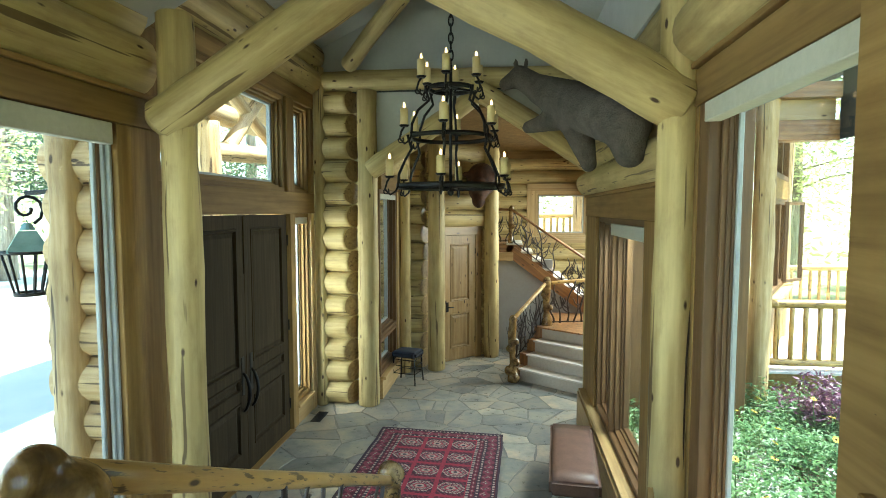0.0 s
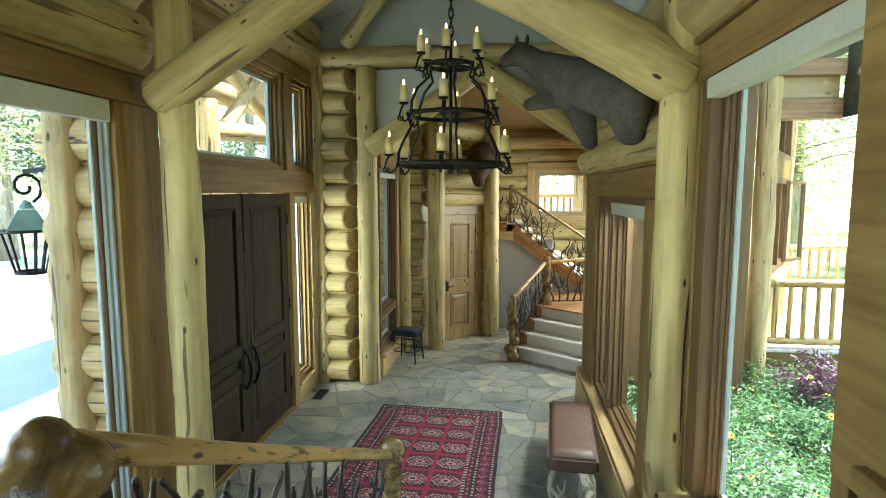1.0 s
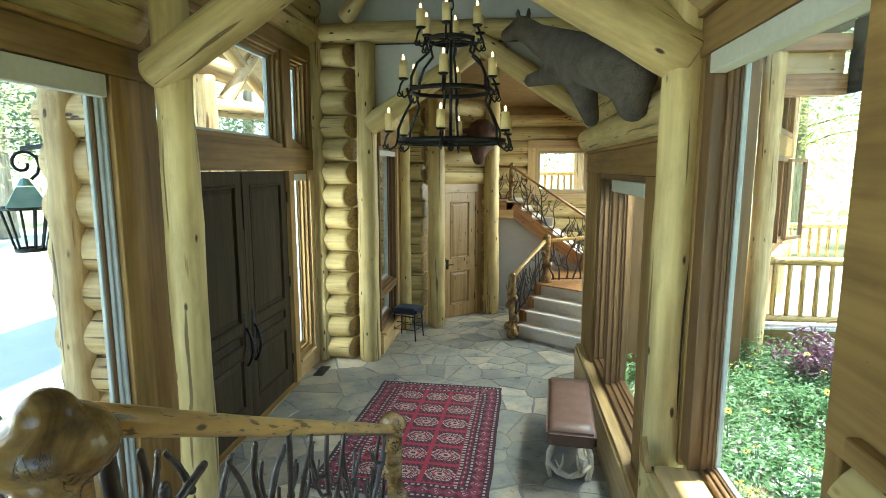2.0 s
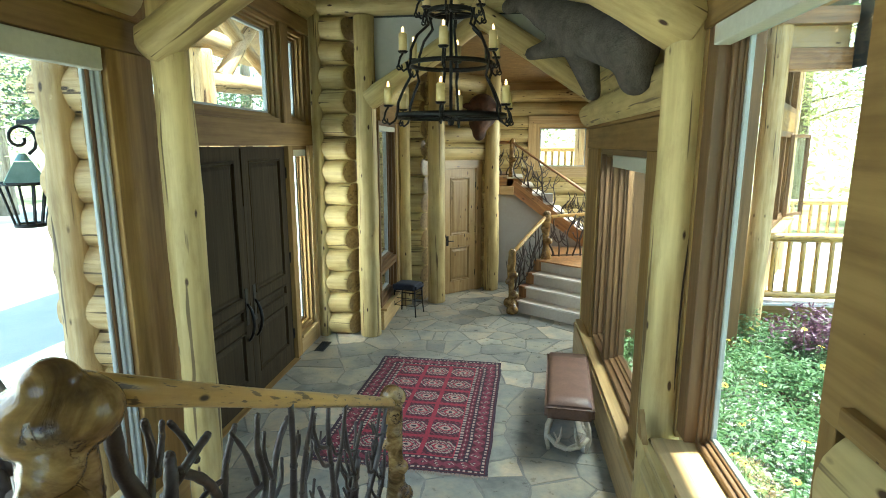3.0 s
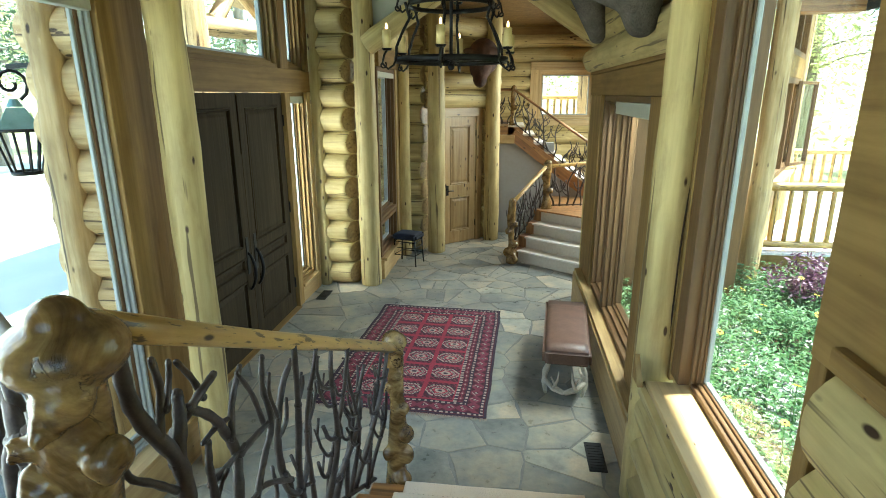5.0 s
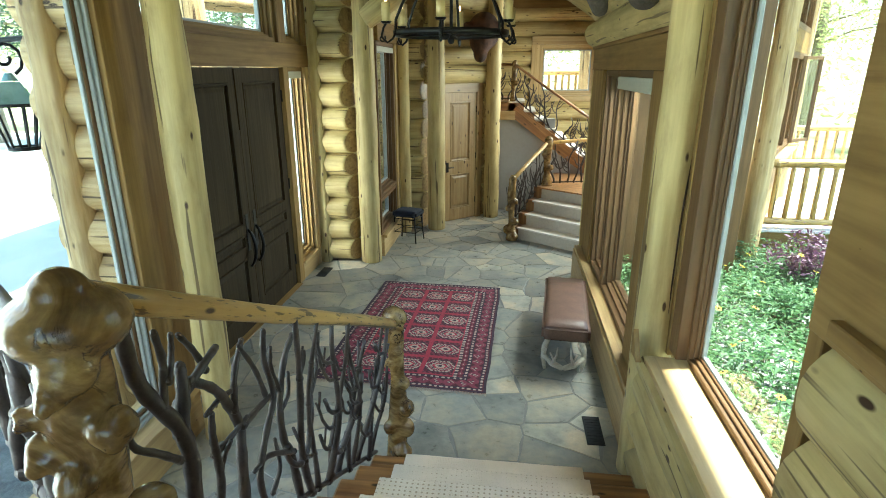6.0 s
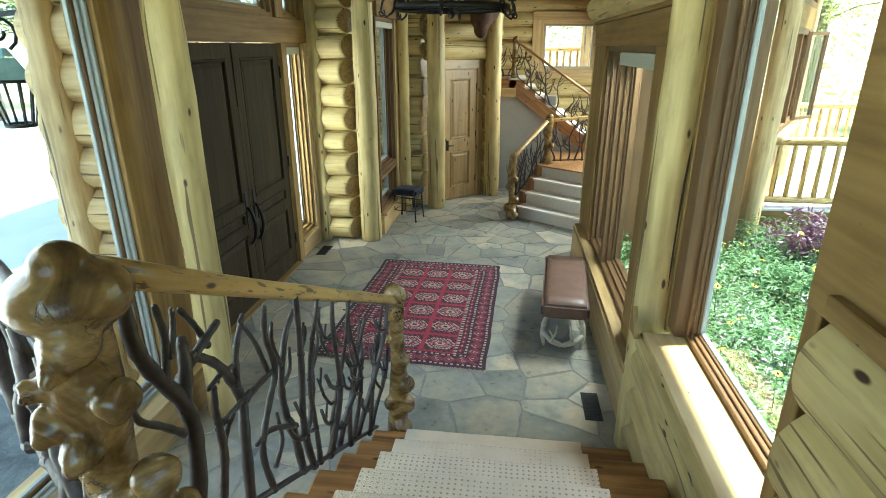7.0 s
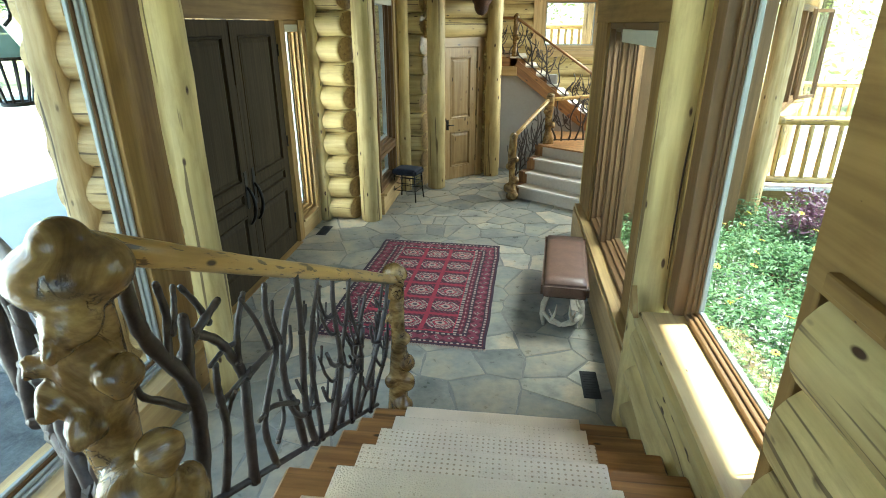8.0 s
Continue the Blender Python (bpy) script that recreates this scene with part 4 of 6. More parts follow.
def branch_rail(name, top0, top1, foot0, foot1, count, label, seed, rr=0.017, rail_r=0.03, group="", first=0.0, rail_mat=None):
    """A pole handrail over a shoe bar, filled with crooked forking metal branches."""
    top0, top1, foot0, foot1 = (Vector(p) for p in (top0, top1, foot0, foot1))
    th = thing(name, foot0, label, "railing", group)
    round_log("handrail", top0, top1, rail_r, rail_r * 0.92, rail_mat or RAILWOOD, th, "peeled pole handrail", sides=14, wob=0.008, seed=seed, chamfer=0.004)
    tube("shoe_bar", [foot0, foot1], rr * 0.85, BRANCH, th)
    rng = random.Random(seed)
    run = (foot1 - foot0)
    side = run.cross(UP).normalized()
    flat = Vector((run.x, run.y, 0)).normalized()
    for i in range(count):
        f = first + (1 - first) * (i + 0.5 + rng.uniform(-0.25, 0.25)) / count
        base = foot0.lerp(foot1, f)
        g = min(0.98, max(0.02, f + rng.uniform(-0.13, 0.13)))
        reaches = rng.random() < 0.5
        peak = top0.lerp(top1, g)
        if not reaches:
            peak = base.lerp(peak, rng.uniform(0.68, 0.9))
        pts, rad = [], []
        amp = rng.uniform(0.03, 0.085)
        ph = rng.uniform(0, 6.3)
        r0 = rr * rng.uniform(0.8, 1.25)
        m = 9
        for k in range(m + 1):
            u = k / m
            p = base.lerp(peak, u) + flat * amp * math.sin(u * 5.2 + ph) * (u * (1.25 - u)) * 2.2 + side * 0.022 * math.sin(u * 4 + ph * 2)
            pts.append(p)
            rad.append(r0 * (1.12 - 0.5 * u) * (1 + 0.1 * math.sin(u * 17 + ph)))
        bm = bmesh.new()
        tube_into(bm, pts, rad, 8)
        blob(bm, pts[0], r0 * 1.35, 8)
        for j in range(rng.choice((3, 3, 4, 5))):
            k = rng.randint(2, m - 2)
            sgn = rng.choice((-1, 1))
            ln = rng.uniform(0.14, 0.32) * min(1.0, (peak - base).length / 0.6)
            up = rng.uniform(0.5, 1.2)
            d0 = flat * sgn
            tw, trr = [], []
            for q in range(6):
                u = q / 5
                tw.append(pts[k] + (d0 * (u * 0.75 - 0.25 * u * u) + UP * up * u * u * 0.7 + UP * 0.15 * u + side * rng.uniform(-0.05, 0.05) * u) * ln)
                trr.append(rad[k] * (0.82 - 0.22 * u))
            def under(q):
                s = (q - foot0).dot(flat) / max(0.05, (foot1 - foot0).dot(flat))
                s = min(1.0, max(0.0, s))
                roof = top0.lerp(top1, s).z - rail_r - 0.03
                onto = foot0.lerp(foot1, s)
                q = Vector((onto.x, onto.y, 0)).lerp(Vector((q.x, q.y, 0)), 0.85) + UP * q.z
                return Vector((q.x, q.y, min(q.z, roof)))
            tw = [tw[0]] + [under(q) for q in tw[1:]]
            blob(bm, pts[k], rad[k] * 1.25, 8)
            tube_into(bm, tw, trr, 7)
            if rng.random() < 0.6:
                s = tw[3]
                fork = rng.choice((-1, 1))
                t2 = [under(s + (d0 * fork * 0.35 * u + UP * 0.8 * u) * ln * 0.5) for u in (0, 0.5, 1)]
                tube_into(bm, t2, [trr[3] * 0.85, trr[3] * 0.7, trr[3] * 0.6], 6)
        part("baluster", bm, BRANCH, th, smooth=False)
    return th


RAIL_FOOT = (Vector((-0.835, 1.06, 1.25)), Vector((-0.775, 2.98, 0.165)))
near_rail = branch_rail("stair_railing", (-0.755, 1.03, 2.03), (-0.655, 3.02, 1.03), *RAIL_FOOT, 11, "pole handrail over dark metal branch balusters", 42, 0.0145, 0.029, "branch railings", first=0.47)


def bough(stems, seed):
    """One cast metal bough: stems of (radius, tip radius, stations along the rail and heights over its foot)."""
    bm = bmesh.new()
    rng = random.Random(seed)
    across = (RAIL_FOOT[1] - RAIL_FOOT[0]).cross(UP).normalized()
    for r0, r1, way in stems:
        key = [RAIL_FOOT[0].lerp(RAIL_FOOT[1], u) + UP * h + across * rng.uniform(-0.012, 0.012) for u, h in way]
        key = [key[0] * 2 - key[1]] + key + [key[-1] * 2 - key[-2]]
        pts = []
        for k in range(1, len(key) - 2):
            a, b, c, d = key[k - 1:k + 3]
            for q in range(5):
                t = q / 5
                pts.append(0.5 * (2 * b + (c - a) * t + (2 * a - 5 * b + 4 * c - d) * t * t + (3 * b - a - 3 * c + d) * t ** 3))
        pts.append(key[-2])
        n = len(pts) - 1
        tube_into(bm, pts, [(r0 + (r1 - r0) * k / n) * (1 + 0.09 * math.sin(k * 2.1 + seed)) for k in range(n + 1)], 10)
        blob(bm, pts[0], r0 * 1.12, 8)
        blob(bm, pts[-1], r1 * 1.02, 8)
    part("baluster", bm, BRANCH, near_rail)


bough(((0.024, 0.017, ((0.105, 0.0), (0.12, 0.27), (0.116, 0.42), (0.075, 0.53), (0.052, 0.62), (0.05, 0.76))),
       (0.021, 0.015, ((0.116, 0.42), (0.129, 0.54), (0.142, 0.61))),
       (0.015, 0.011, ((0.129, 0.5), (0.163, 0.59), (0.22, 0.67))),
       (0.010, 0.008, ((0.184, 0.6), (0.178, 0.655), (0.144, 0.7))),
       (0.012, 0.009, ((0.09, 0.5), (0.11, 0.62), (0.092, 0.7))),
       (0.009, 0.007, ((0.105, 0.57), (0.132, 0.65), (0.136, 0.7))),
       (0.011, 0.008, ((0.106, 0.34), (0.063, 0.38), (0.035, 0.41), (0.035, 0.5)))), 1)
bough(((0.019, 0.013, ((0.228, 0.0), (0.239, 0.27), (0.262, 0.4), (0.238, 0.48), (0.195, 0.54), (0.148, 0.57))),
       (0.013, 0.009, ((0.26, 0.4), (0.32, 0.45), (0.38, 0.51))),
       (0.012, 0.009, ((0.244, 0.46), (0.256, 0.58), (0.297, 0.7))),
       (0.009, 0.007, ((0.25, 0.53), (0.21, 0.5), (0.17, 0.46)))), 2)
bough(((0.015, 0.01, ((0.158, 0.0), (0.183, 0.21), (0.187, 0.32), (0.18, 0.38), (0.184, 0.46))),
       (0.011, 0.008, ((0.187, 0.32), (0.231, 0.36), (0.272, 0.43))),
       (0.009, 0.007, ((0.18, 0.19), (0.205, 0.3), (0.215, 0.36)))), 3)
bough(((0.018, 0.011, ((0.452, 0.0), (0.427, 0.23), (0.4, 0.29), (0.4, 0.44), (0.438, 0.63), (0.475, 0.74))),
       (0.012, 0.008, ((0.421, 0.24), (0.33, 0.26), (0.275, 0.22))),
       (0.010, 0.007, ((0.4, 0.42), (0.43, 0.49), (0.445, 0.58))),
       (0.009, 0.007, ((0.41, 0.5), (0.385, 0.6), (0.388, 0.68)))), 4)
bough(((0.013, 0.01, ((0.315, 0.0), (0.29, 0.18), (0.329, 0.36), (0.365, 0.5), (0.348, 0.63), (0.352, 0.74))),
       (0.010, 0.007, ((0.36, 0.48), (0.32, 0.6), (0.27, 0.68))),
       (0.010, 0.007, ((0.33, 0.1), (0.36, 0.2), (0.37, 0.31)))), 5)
branch_rail("stair_railing", (-0.86, 1.03, 1.86), (-1.95, 1.8, 1.86), (-0.88, 1.02, 1.3), (-1.95, 1.78, 1.3), 9, "pole guard rail with dark metal branches", 17, 0.027, 0.02, "branch railings", rail_mat=BRANCH)


# ---- rug ----
def rug():
    w, l, nx, ny = 1.40, 2.22, 140, 222
    bm = bmesh.new()
    def tone(u, v):
        # u, v: metres from the edges
        x, y = u * w, v * l
        e = min(x, w - x, y, l - y)
        rim = min(x, w - x) if min(x, w - x) < min(y, l - y) else min(y, l - y)
        run = y if min(x, w - x) < min(y, l - y) else x
        if e < 0.025:
            return 3
        if e < 0.06:
            return 2 if int(run / 0.022) % 2 and 0.033 < e < 0.052 else 3 if e > 0.03 else 0
        if e < 0.165:
            # star flowers on a rose ground
            p = (run % 0.105) / 0.105 - 0.5
            q = (e - 0.112) / 0.105
            d = abs(p) + abs(q)
            if d < 0.1 or (0.3 < d < 0.36 and (int(run / 0.013) + int(e / 0.013)) % 2):
                return 2
            return 3 if d < 0.17 else 0 if d > 0.62 else 4
        if e < 0.2:
            return 2 if int(run / 0.024) % 2 and 0.172 < e < 0.193 else 3
        side = min(x, w - x)
        if side < 0.275:
            # inner side band of small stars and a checked line
            if side > 0.25:
                return 2 if int(y / 0.022) % 2 else 3
            p = (y % 0.075) / 0.075 - 0.5
            q = (side - 0.225) / 0.05
            return 2 if abs(p) + abs(q) < 0.16 else 4 if abs(p) + abs(q) < 0.45 else 0
        fx, fy = (x - 0.275) / (w - 0.55), (y - 0.2) / (l - 0.4)
        cx, cy = fx * 3, fy * 6
        a, b = cx - int(cx) - 0.5, cy - int(cy) - 0.5
        if abs(a) > 0.44 or abs(b) > 0.43:
            return 1
        d = max(abs(b) * 3.0, abs(a) * 1.7 + abs(b) * 1.5)
        # nested cream and red hexagons with broken outlines
        if d < 0.14:
            return 3
        if d < 0.3:
            return 2
        if d < 0.42:
            return 1
        if d < 0.6:
            return 2 if int((a - b + 1) * 22) % 2 else 3
        if d < 0.72:
            return 4
        if d < 0.88:
            return 2 if int((a + b + 1) * 26) % 3 else 0
        if d < 0.96:
            return 3
        return 0 if (int(cx * 18) + int(cy * 14)) % 3 else 4
    rng = random.Random(4)
    def z(i, j):
        return 0.009 + 0.003 * noise.noise(Vector((i * 0.06, j * 0.05, 3)))
    def edge(j):
        return 0.012 * noise.noise(Vector((j * 0.03, 1.0, 7)))
    vs = [[bm.verts.new(((i / nx - 0.5) * w * (1.0 + 0.04 * (0.5 - j / ny)) + edge(j), (j / ny - 0.5) * l + 0.01 * noise.noise(Vector((i * 0.05, 5, 2))), z(i, j))) for j in range(ny + 1)] for i in range(nx + 1)]
    for i in range(nx):
        for j in range(ny):
            f = bm.faces.new((vs[i][j], vs[i + 1][j], vs[i + 1][j + 1], vs[i][j + 1]))
            f.material_index = tone((i + 0.5) / nx, (j + 0.5) / ny)
    ring = [vs[i][0] for i in range(nx + 1)] + [vs[nx][j] for j in range(1, ny + 1)] + [vs[i][ny] for i in range(nx - 1, -1, -1)] + [vs[0][j] for j in range(ny - 1, 0, -1)]
    low = [bm.verts.new((v.co.x, v.co.y, 0.001)) for v in ring]
    for k in range(len(ring)):
        bm.faces.new((ring[k], low[k], low[(k + 1) % len(ring)], ring[(k + 1) % len(ring)]))
    def pile(name, a, c):
        m, nt, b = shader(name, 0.95)
        n = noise_of(nt, coords(nt), 60, 4)
        n2 = noise_of(nt, coords(nt), 3, 3)
        col = mix(nt, 0.5, ramp(nt, n, ((0.3, a), (0.7, c))), ramp(nt, n2, ((0.3, (0.7, 0.7, 0.7)), (0.7, (1.1, 1.1, 1.1)))), "MULTIPLY")
        nt.links.new(col, b.inputs["Base Color"])
        bump(nt, b, n, 0.6, 0.004)
        return m
    mats = (pile("maroon wool", (0.05, 0.009, 0.016), (0.1, 0.018, 0.028)), pile("red wool", (0.24, 0.016, 0.035), (0.36, 0.036, 0.062)), pile("cream wool", (0.32, 0.24, 0.185), (0.47, 0.375, 0.3)), pile("dark wool", (0.025, 0.014, 0.025), (0.05, 0.03, 0.045)), pile("rose wool", (0.15, 0.024, 0.045), (0.22, 0.042, 0.066)))
    m = pose(-0.795, 5.09, 0.004, 0, 0, -2.6)
    r = thing("rug", (-0.795, 5.09, 0.004), "red hand-knotted rug with rows of cream medallions", "rug", turn=-2.6)
    part("rug_field", bm, mats, r, m=m)
    for s in (-1, 1):
        bm = bmesh.new()
        for i in range(150):
            x = (i / 149 - 0.5) * w * (1.0 - 0.02 * s)
            ln = rng.uniform(0.018, 0.04)
            dx = rng.uniform(-0.012, 0.012)
            y = s * l / 2
            a = [bm.verts.new(c) for c in ((x - 0.003, y, 0.008), (x + 0.003, y, 0.008), (x + dx + 0.002, y + s * ln, 0.002), (x + dx - 0.002, y + s * ln, 0.002))]
            bm.faces.new(a)
        part("fringe", bm, mats[2], r, "cream knotted fringe", m=m)
    return r


rug()


# ---- leather bench on antlers ----
def cushion(bm, w, l, h, soft, seg=5):
    bmesh.ops.create_cube(bm, size=1)
    bmesh.ops.scale(bm, vec=(w, l, h), verts=bm.verts)
    bmesh.ops.subdivide_edges(bm, edges=bm.edges[:], cuts=5, use_grid_fill=True)
    for v in bm.verts:
        if v.co.z > 0:
            k = (1 - (2 * v.co.x / w) ** 2) * (1 - (2 * v.co.y / l) ** 4)
            v.co.z += 0.16 * h * k
    bmesh.ops.bevel(bm, geom=[e for e in bm.edges if e.calc_face_angle(0) > 1.0], offset=soft, segments=seg, affect="EDGES")


bm_m = pose(0.53, 4.8, 0, 0, 0, -4.8)
bench = thing("bench", (0.53, 4.8, 0), "long brown leather bench on pale antler legs", "bench", turn=-4.8)
bm = bmesh.new()
cushion(bm, 0.385, 1.17, 0.12, 0.025)
bmesh.ops.translate(bm, vec=(0, 0, 0.415), verts=bm.verts)
part("seat", bm, LEATHER, bench, "brown leather seat", m=bm_m, smooth=True)
bm = bmesh.new()
bmesh.ops.create_cube(bm, size=1)
bmesh.ops.scale(bm, vec=(0.3, 1.02, 0.03), verts=bm.verts)
bmesh.ops.translate(bm, vec=(0, 0, 0.342), verts=bm.verts)
part("seat_frame", bm, DOORWOOD, bench, m=bm_m)
for e in (-1, 1):
    y = e * 0.40
    for s in (-1, 1):
        bm = bmesh.new()
        x = s * 0.15
        main = [(x, y - 0.02, 0.008), (x * 1.12, y, 0.10), (x * 1.08, y + 0.02, 0.2), (x * 0.85, y, 0.30), (x * 0.5, y - 0.01, 0.33)]
        tube_into(bm, main, [0.014, 0.022, 0.024, 0.021, 0.016], 9)
        tube_into(bm, [(x * 1.1, y, 0.13), (x * 0.6, y - 0.05, 0.07), (x * 0.1, y - 0.07, 0.05), (-x * 0.45, y - 0.05, 0.09), (-x * 0.75, y - 0.03, 0.17)], [0.02, 0.019, 0.017, 0.013, 0.006], 8)
        tube_into(bm, [(x * 1.05, y, 0.2), (x * 1.0, y + e * -0.1, 0.14), (x * 0.9, y + e * -0.22, 0.11), (x * 0.75, y + e * -0.36, 0.15)], [0.018, 0.016, 0.012, 0.005], 8)
        tube_into(bm, [(x * 0.6, y - 0.05, 0.08), (x * 0.4, y - 0.09, 0.17), (x * 0.35, y - 0.06, 0.24)], [0.014, 0.011, 0.004], 7)
        part("antler_leg", bm, ANTLER, bench, "pale antler leg", m=bm_m)

# ---- small black stool ----
stm = pose(-1.46, 7.93, 0, 0, 0, -14)
stool = thing("stool", (-1.46, 7.93, 0), "small black metal stool with a navy cushion", "stool", turn=-14)
bm = bmesh.new()
cushion(bm, 0.38, 0.33, 0.085, 0.03)
bmesh.ops.translate(bm, vec=(0, 0, 0.43), verts=bm.verts)
part("cushion", bm, NAVY, stool, "navy buttoned cushion", m=stm, smooth=True)
for sx in (-1, 1):
    for sy in (-1, 1):
        bm = bmesh.new()
        tube_into(bm, [(sx * 0.16, sy * 0.13, 0.39), (sx * 0.165, sy * 0.135, 0.2), (sx * 0.18, sy * 0.15, 0.003)], [0.011, 0.009, 0.011], 8)
        part("leg", bm, IRON, stool, m=stm)
for z in (0.16, 0.27, 0.36):
    for a, b in (((-1, -1), (1, -1)), ((-1, 1), (1, 1)), ((-1, -1), (-1, 1)), ((1, -1), (1, 1))):
        bm = bmesh.new()
        tube_into(bm, [(a[0] * 0.166, a[1] * 0.136, z), (b[0] * 0.166, b[1] * 0.136, z)], 0.006, 6)
        part("rung", bm, IRON, stool, m=stm)


# ---- floor vents ----
VENTPAINT = plain("matt black vent paint", (0.008, 0.008, 0.009), (0.016, 0.016, 0.016), 30, 0.75)

def vent(x, y, w, l, turn=0):
    m = pose(x, y, 0.002, 0, 0, turn)
    v = thing("floor_vent", (x, y, 0.002), "black slotted metal vent set in the floor", "floor vent", "floor vents", turn=turn)
    bm = bmesh.new()
    bmesh.ops.create_cube(bm, size=1)
    bmesh.ops.scale(bm, vec=(w, l, 0.006), verts=bm.verts)
    bmesh.ops.translate(bm, vec=(0, 0, 0.003), verts=bm.verts)
    part("plate", bm, VENTPAINT, v, m=m)
    for i in range(9):
        bm = bmesh.new()
        bmesh.ops.create_cube(bm, size=1)
        bmesh.ops.scale(bm, vec=(w * 0.8, l * 0.045, 0.004), verts=bm.verts)
        bmesh.ops.translate(bm, vec=(0, l * (i - 4) / 10.5, 0.008), verts=bm.verts)
        part("slat", bm, VENTPAINT, v, m=m)


vent(-2.27, 6.46, 0.12, 0.32)
vent(0.64, 3.58, 0.12, 0.32)


# ---- iron chandelier ----
def ring_into(bm, r, z, hgt, thick, seg=48):
    prof = ((r - thick, z), (r, z), (r, z + hgt), (r - thick, z + hgt))
    loops = [[bm.verts.new((p[0] * math.cos(2 * math.pi * k / seg), p[0] * math.sin(2 * math.pi * k / seg), p[1])) for p in prof] for k in range(seg)]
    for k in range(seg):
        a, b = loops[k], loops[(k + 1) % seg]
        for q in range(4):
            f = bm.faces.new((a[q], b[q], b[(q + 1) % 4], a[(q + 1) % 4]))
            f.smooth = q in (1, 3)


CH = Vector((-0.455, 4.3, 0))
chm = pose(*CH)
chand = thing("chandelier", CH + UP * 2.64, "three tier black wrought iron chandelier with candles", "chandelier")
TIERS = ((0.405, 2.645, 0.47), (0.305, 3.01, 0.36), (0.17, 3.365, 0.23))
for i, (r, z, rc) in enumerate(TIERS):
    bm = bmesh.new()
    ring_into(bm, r, z, 0.038 if i == 0 else 0.03, 0.012)
    part("ring", bm, IRON, chand, m=chm)
    for k in range(6):
        a = radians(k * 60 + 28)
        c, s = math.cos(a), math.sin(a)
        def at(rr, zz):
            return (rr * c, rr * s, zz)
        bm = bmesh.new()
        up = TIERS[i + 1][0] if i < 2 else 0.03
        zt = TIERS[i + 1][1] if i < 2 else 3.5
        if i < 2:
            tube_into(bm, [at(r, z + 0.02), at(r - 0.004, z + 0.1), at(r - 0.05, z + 0.2), at(up + 0.0, zt - 0.08), at(up + 0.02, zt - 0.02), at(up + 0.03, zt + 0.02)], [0.010] * 6, 7)
        else:
            tube_into(bm, [at(r, z + 0.015), at(r * 0.5, z + 0.02), at(0.012, z + 0.02)], 0.008, 6)
        part("strap", bm, IRON, chand, m=chm)
        bm = bmesh.new()
        zb = z + 0.075
        arm = [at(r, z + 0.02), at(r + 0.02, z - 0.02), at(rc - 0.005, z - 0.045), at(rc + 0.035, z - 0.01), at(rc + 0.02, z + 0.045), at(rc, zb)]
        tube_into(bm, arm, 0.008, 7)
        curl = [at(rc + 0.03 + 0.026 * math.cos(q * 0.8 + 2.4) * (1 - q / 11), z - 0.02 + 0.026 * math.sin(q * 0.8 + 2.4) * (1 - q / 11)) for q in range(9)]
        tube_into(bm, curl, 0.006, 6)
        part("scroll_arm", bm, IRON, chand, m=chm)
        bm = bmesh.new()
        bmesh.ops.create_cone(bm, cap_ends=True, segments=16, radius1=0.026, radius2=0.038, depth=0.014, matrix=Matrix.Translation(at(rc, zb + 0.006)))
        part("drip_pan", bm, IRON, chand, m=chm)
        bm = bmesh.new()
        h = 0.118
        bmesh.ops.create_cone(bm, cap_ends=True, segments=18, radius1=0.029, radius2=0.0285, depth=h, matrix=Matrix.Translation(at(rc, zb + 0.014 + h / 2)))
        bmesh.ops.bevel(bm, geom=[e for e in bm.edges if e.calc_face_angle(0) > 1.0], offset=0.005, segments=2, affect="EDGES")
        cd = part("candle", bm, WAX, chand, "cream candle sleeve", m=chm, smooth=True)
        bm = bmesh.new()
        zf = zb + 0.014 + h
        blob(bm, at(rc, zf + 0.012), (0.0095, 0.0095, 0.016), 10)
        tip = [v for v in bm.verts if v.co.z > zf + 0.014]
        for v in tip:
            v.co.z = zf + 0.014 + (v.co.z - zf - 0.014) * 2.0
        part("bulb", bm, FLAME, cd, "glowing flame-shaped bulb", m=chm, smooth=True)
bm = bmesh.new()
tube_into(bm, [(0, 0, 2.62), (0, 0, 3.55)], 0.012, 8)
blob(bm, (0, 0, 2.62), 0.025, 10)
part("stem", bm, IRON, chand, m=chm)
bm = bmesh.new()
for k in range(6):
    a = radians(k * 60 + 28)
    tube_into(bm, [(0.4 * math.cos(a), 0.4 * math.sin(a), 2.66), (0, 0, 2.66)], 0.006, 5)
part("spokes", bm, IRON, chand, m=chm)
for i in range(24):
    bm = bmesh.new()
    z = 3.56 + i * 0.062
    pts = [(0.017 * math.cos(q * math.pi / 6) * (1 if i % 2 else 0), 0.017 * math.cos(q * math.pi / 6) * (0 if i % 2 else 1), z + 0.04 * math.sin(q * math.pi / 6)) for q in range(13)]
    tube_into(bm, pts, 0.006, 5, cap=False)
    part("chain_link", bm, IRON, chand, m=chm)

# ---- mounted trophies: plain shapes ----
bm = bmesh.new()
def limb(a, b, r0, r1, n=9):
    a, b = Vector(a), Vector(b)
    for i in range(n + 1):
        u = i / n
        blob(bm, a.lerp(b, u), r0 + (r1 - r0) * u, 12)
limb((0.66, 3.62, 3.02), (0.42, 4.15, 3.22), 0.17, 0.16)
limb((0.42, 4.15, 3.22), (0.2, 4.4, 3.38), 0.16, 0.11)
limb((0.2, 4.4, 3.38), (0.05, 4.45, 3.49), 0.1, 0.085)
limb((0.05, 4.45, 3.49), (-0.06, 4.42, 3.43), 0.075, 0.05)
limb((0.66, 3.62, 3.0), (0.7, 3.66, 2.84), 0.14, 0.1)
limb((0.42, 4.12, 3.14), (0.55, 4.3, 2.82), 0.13, 0.06)
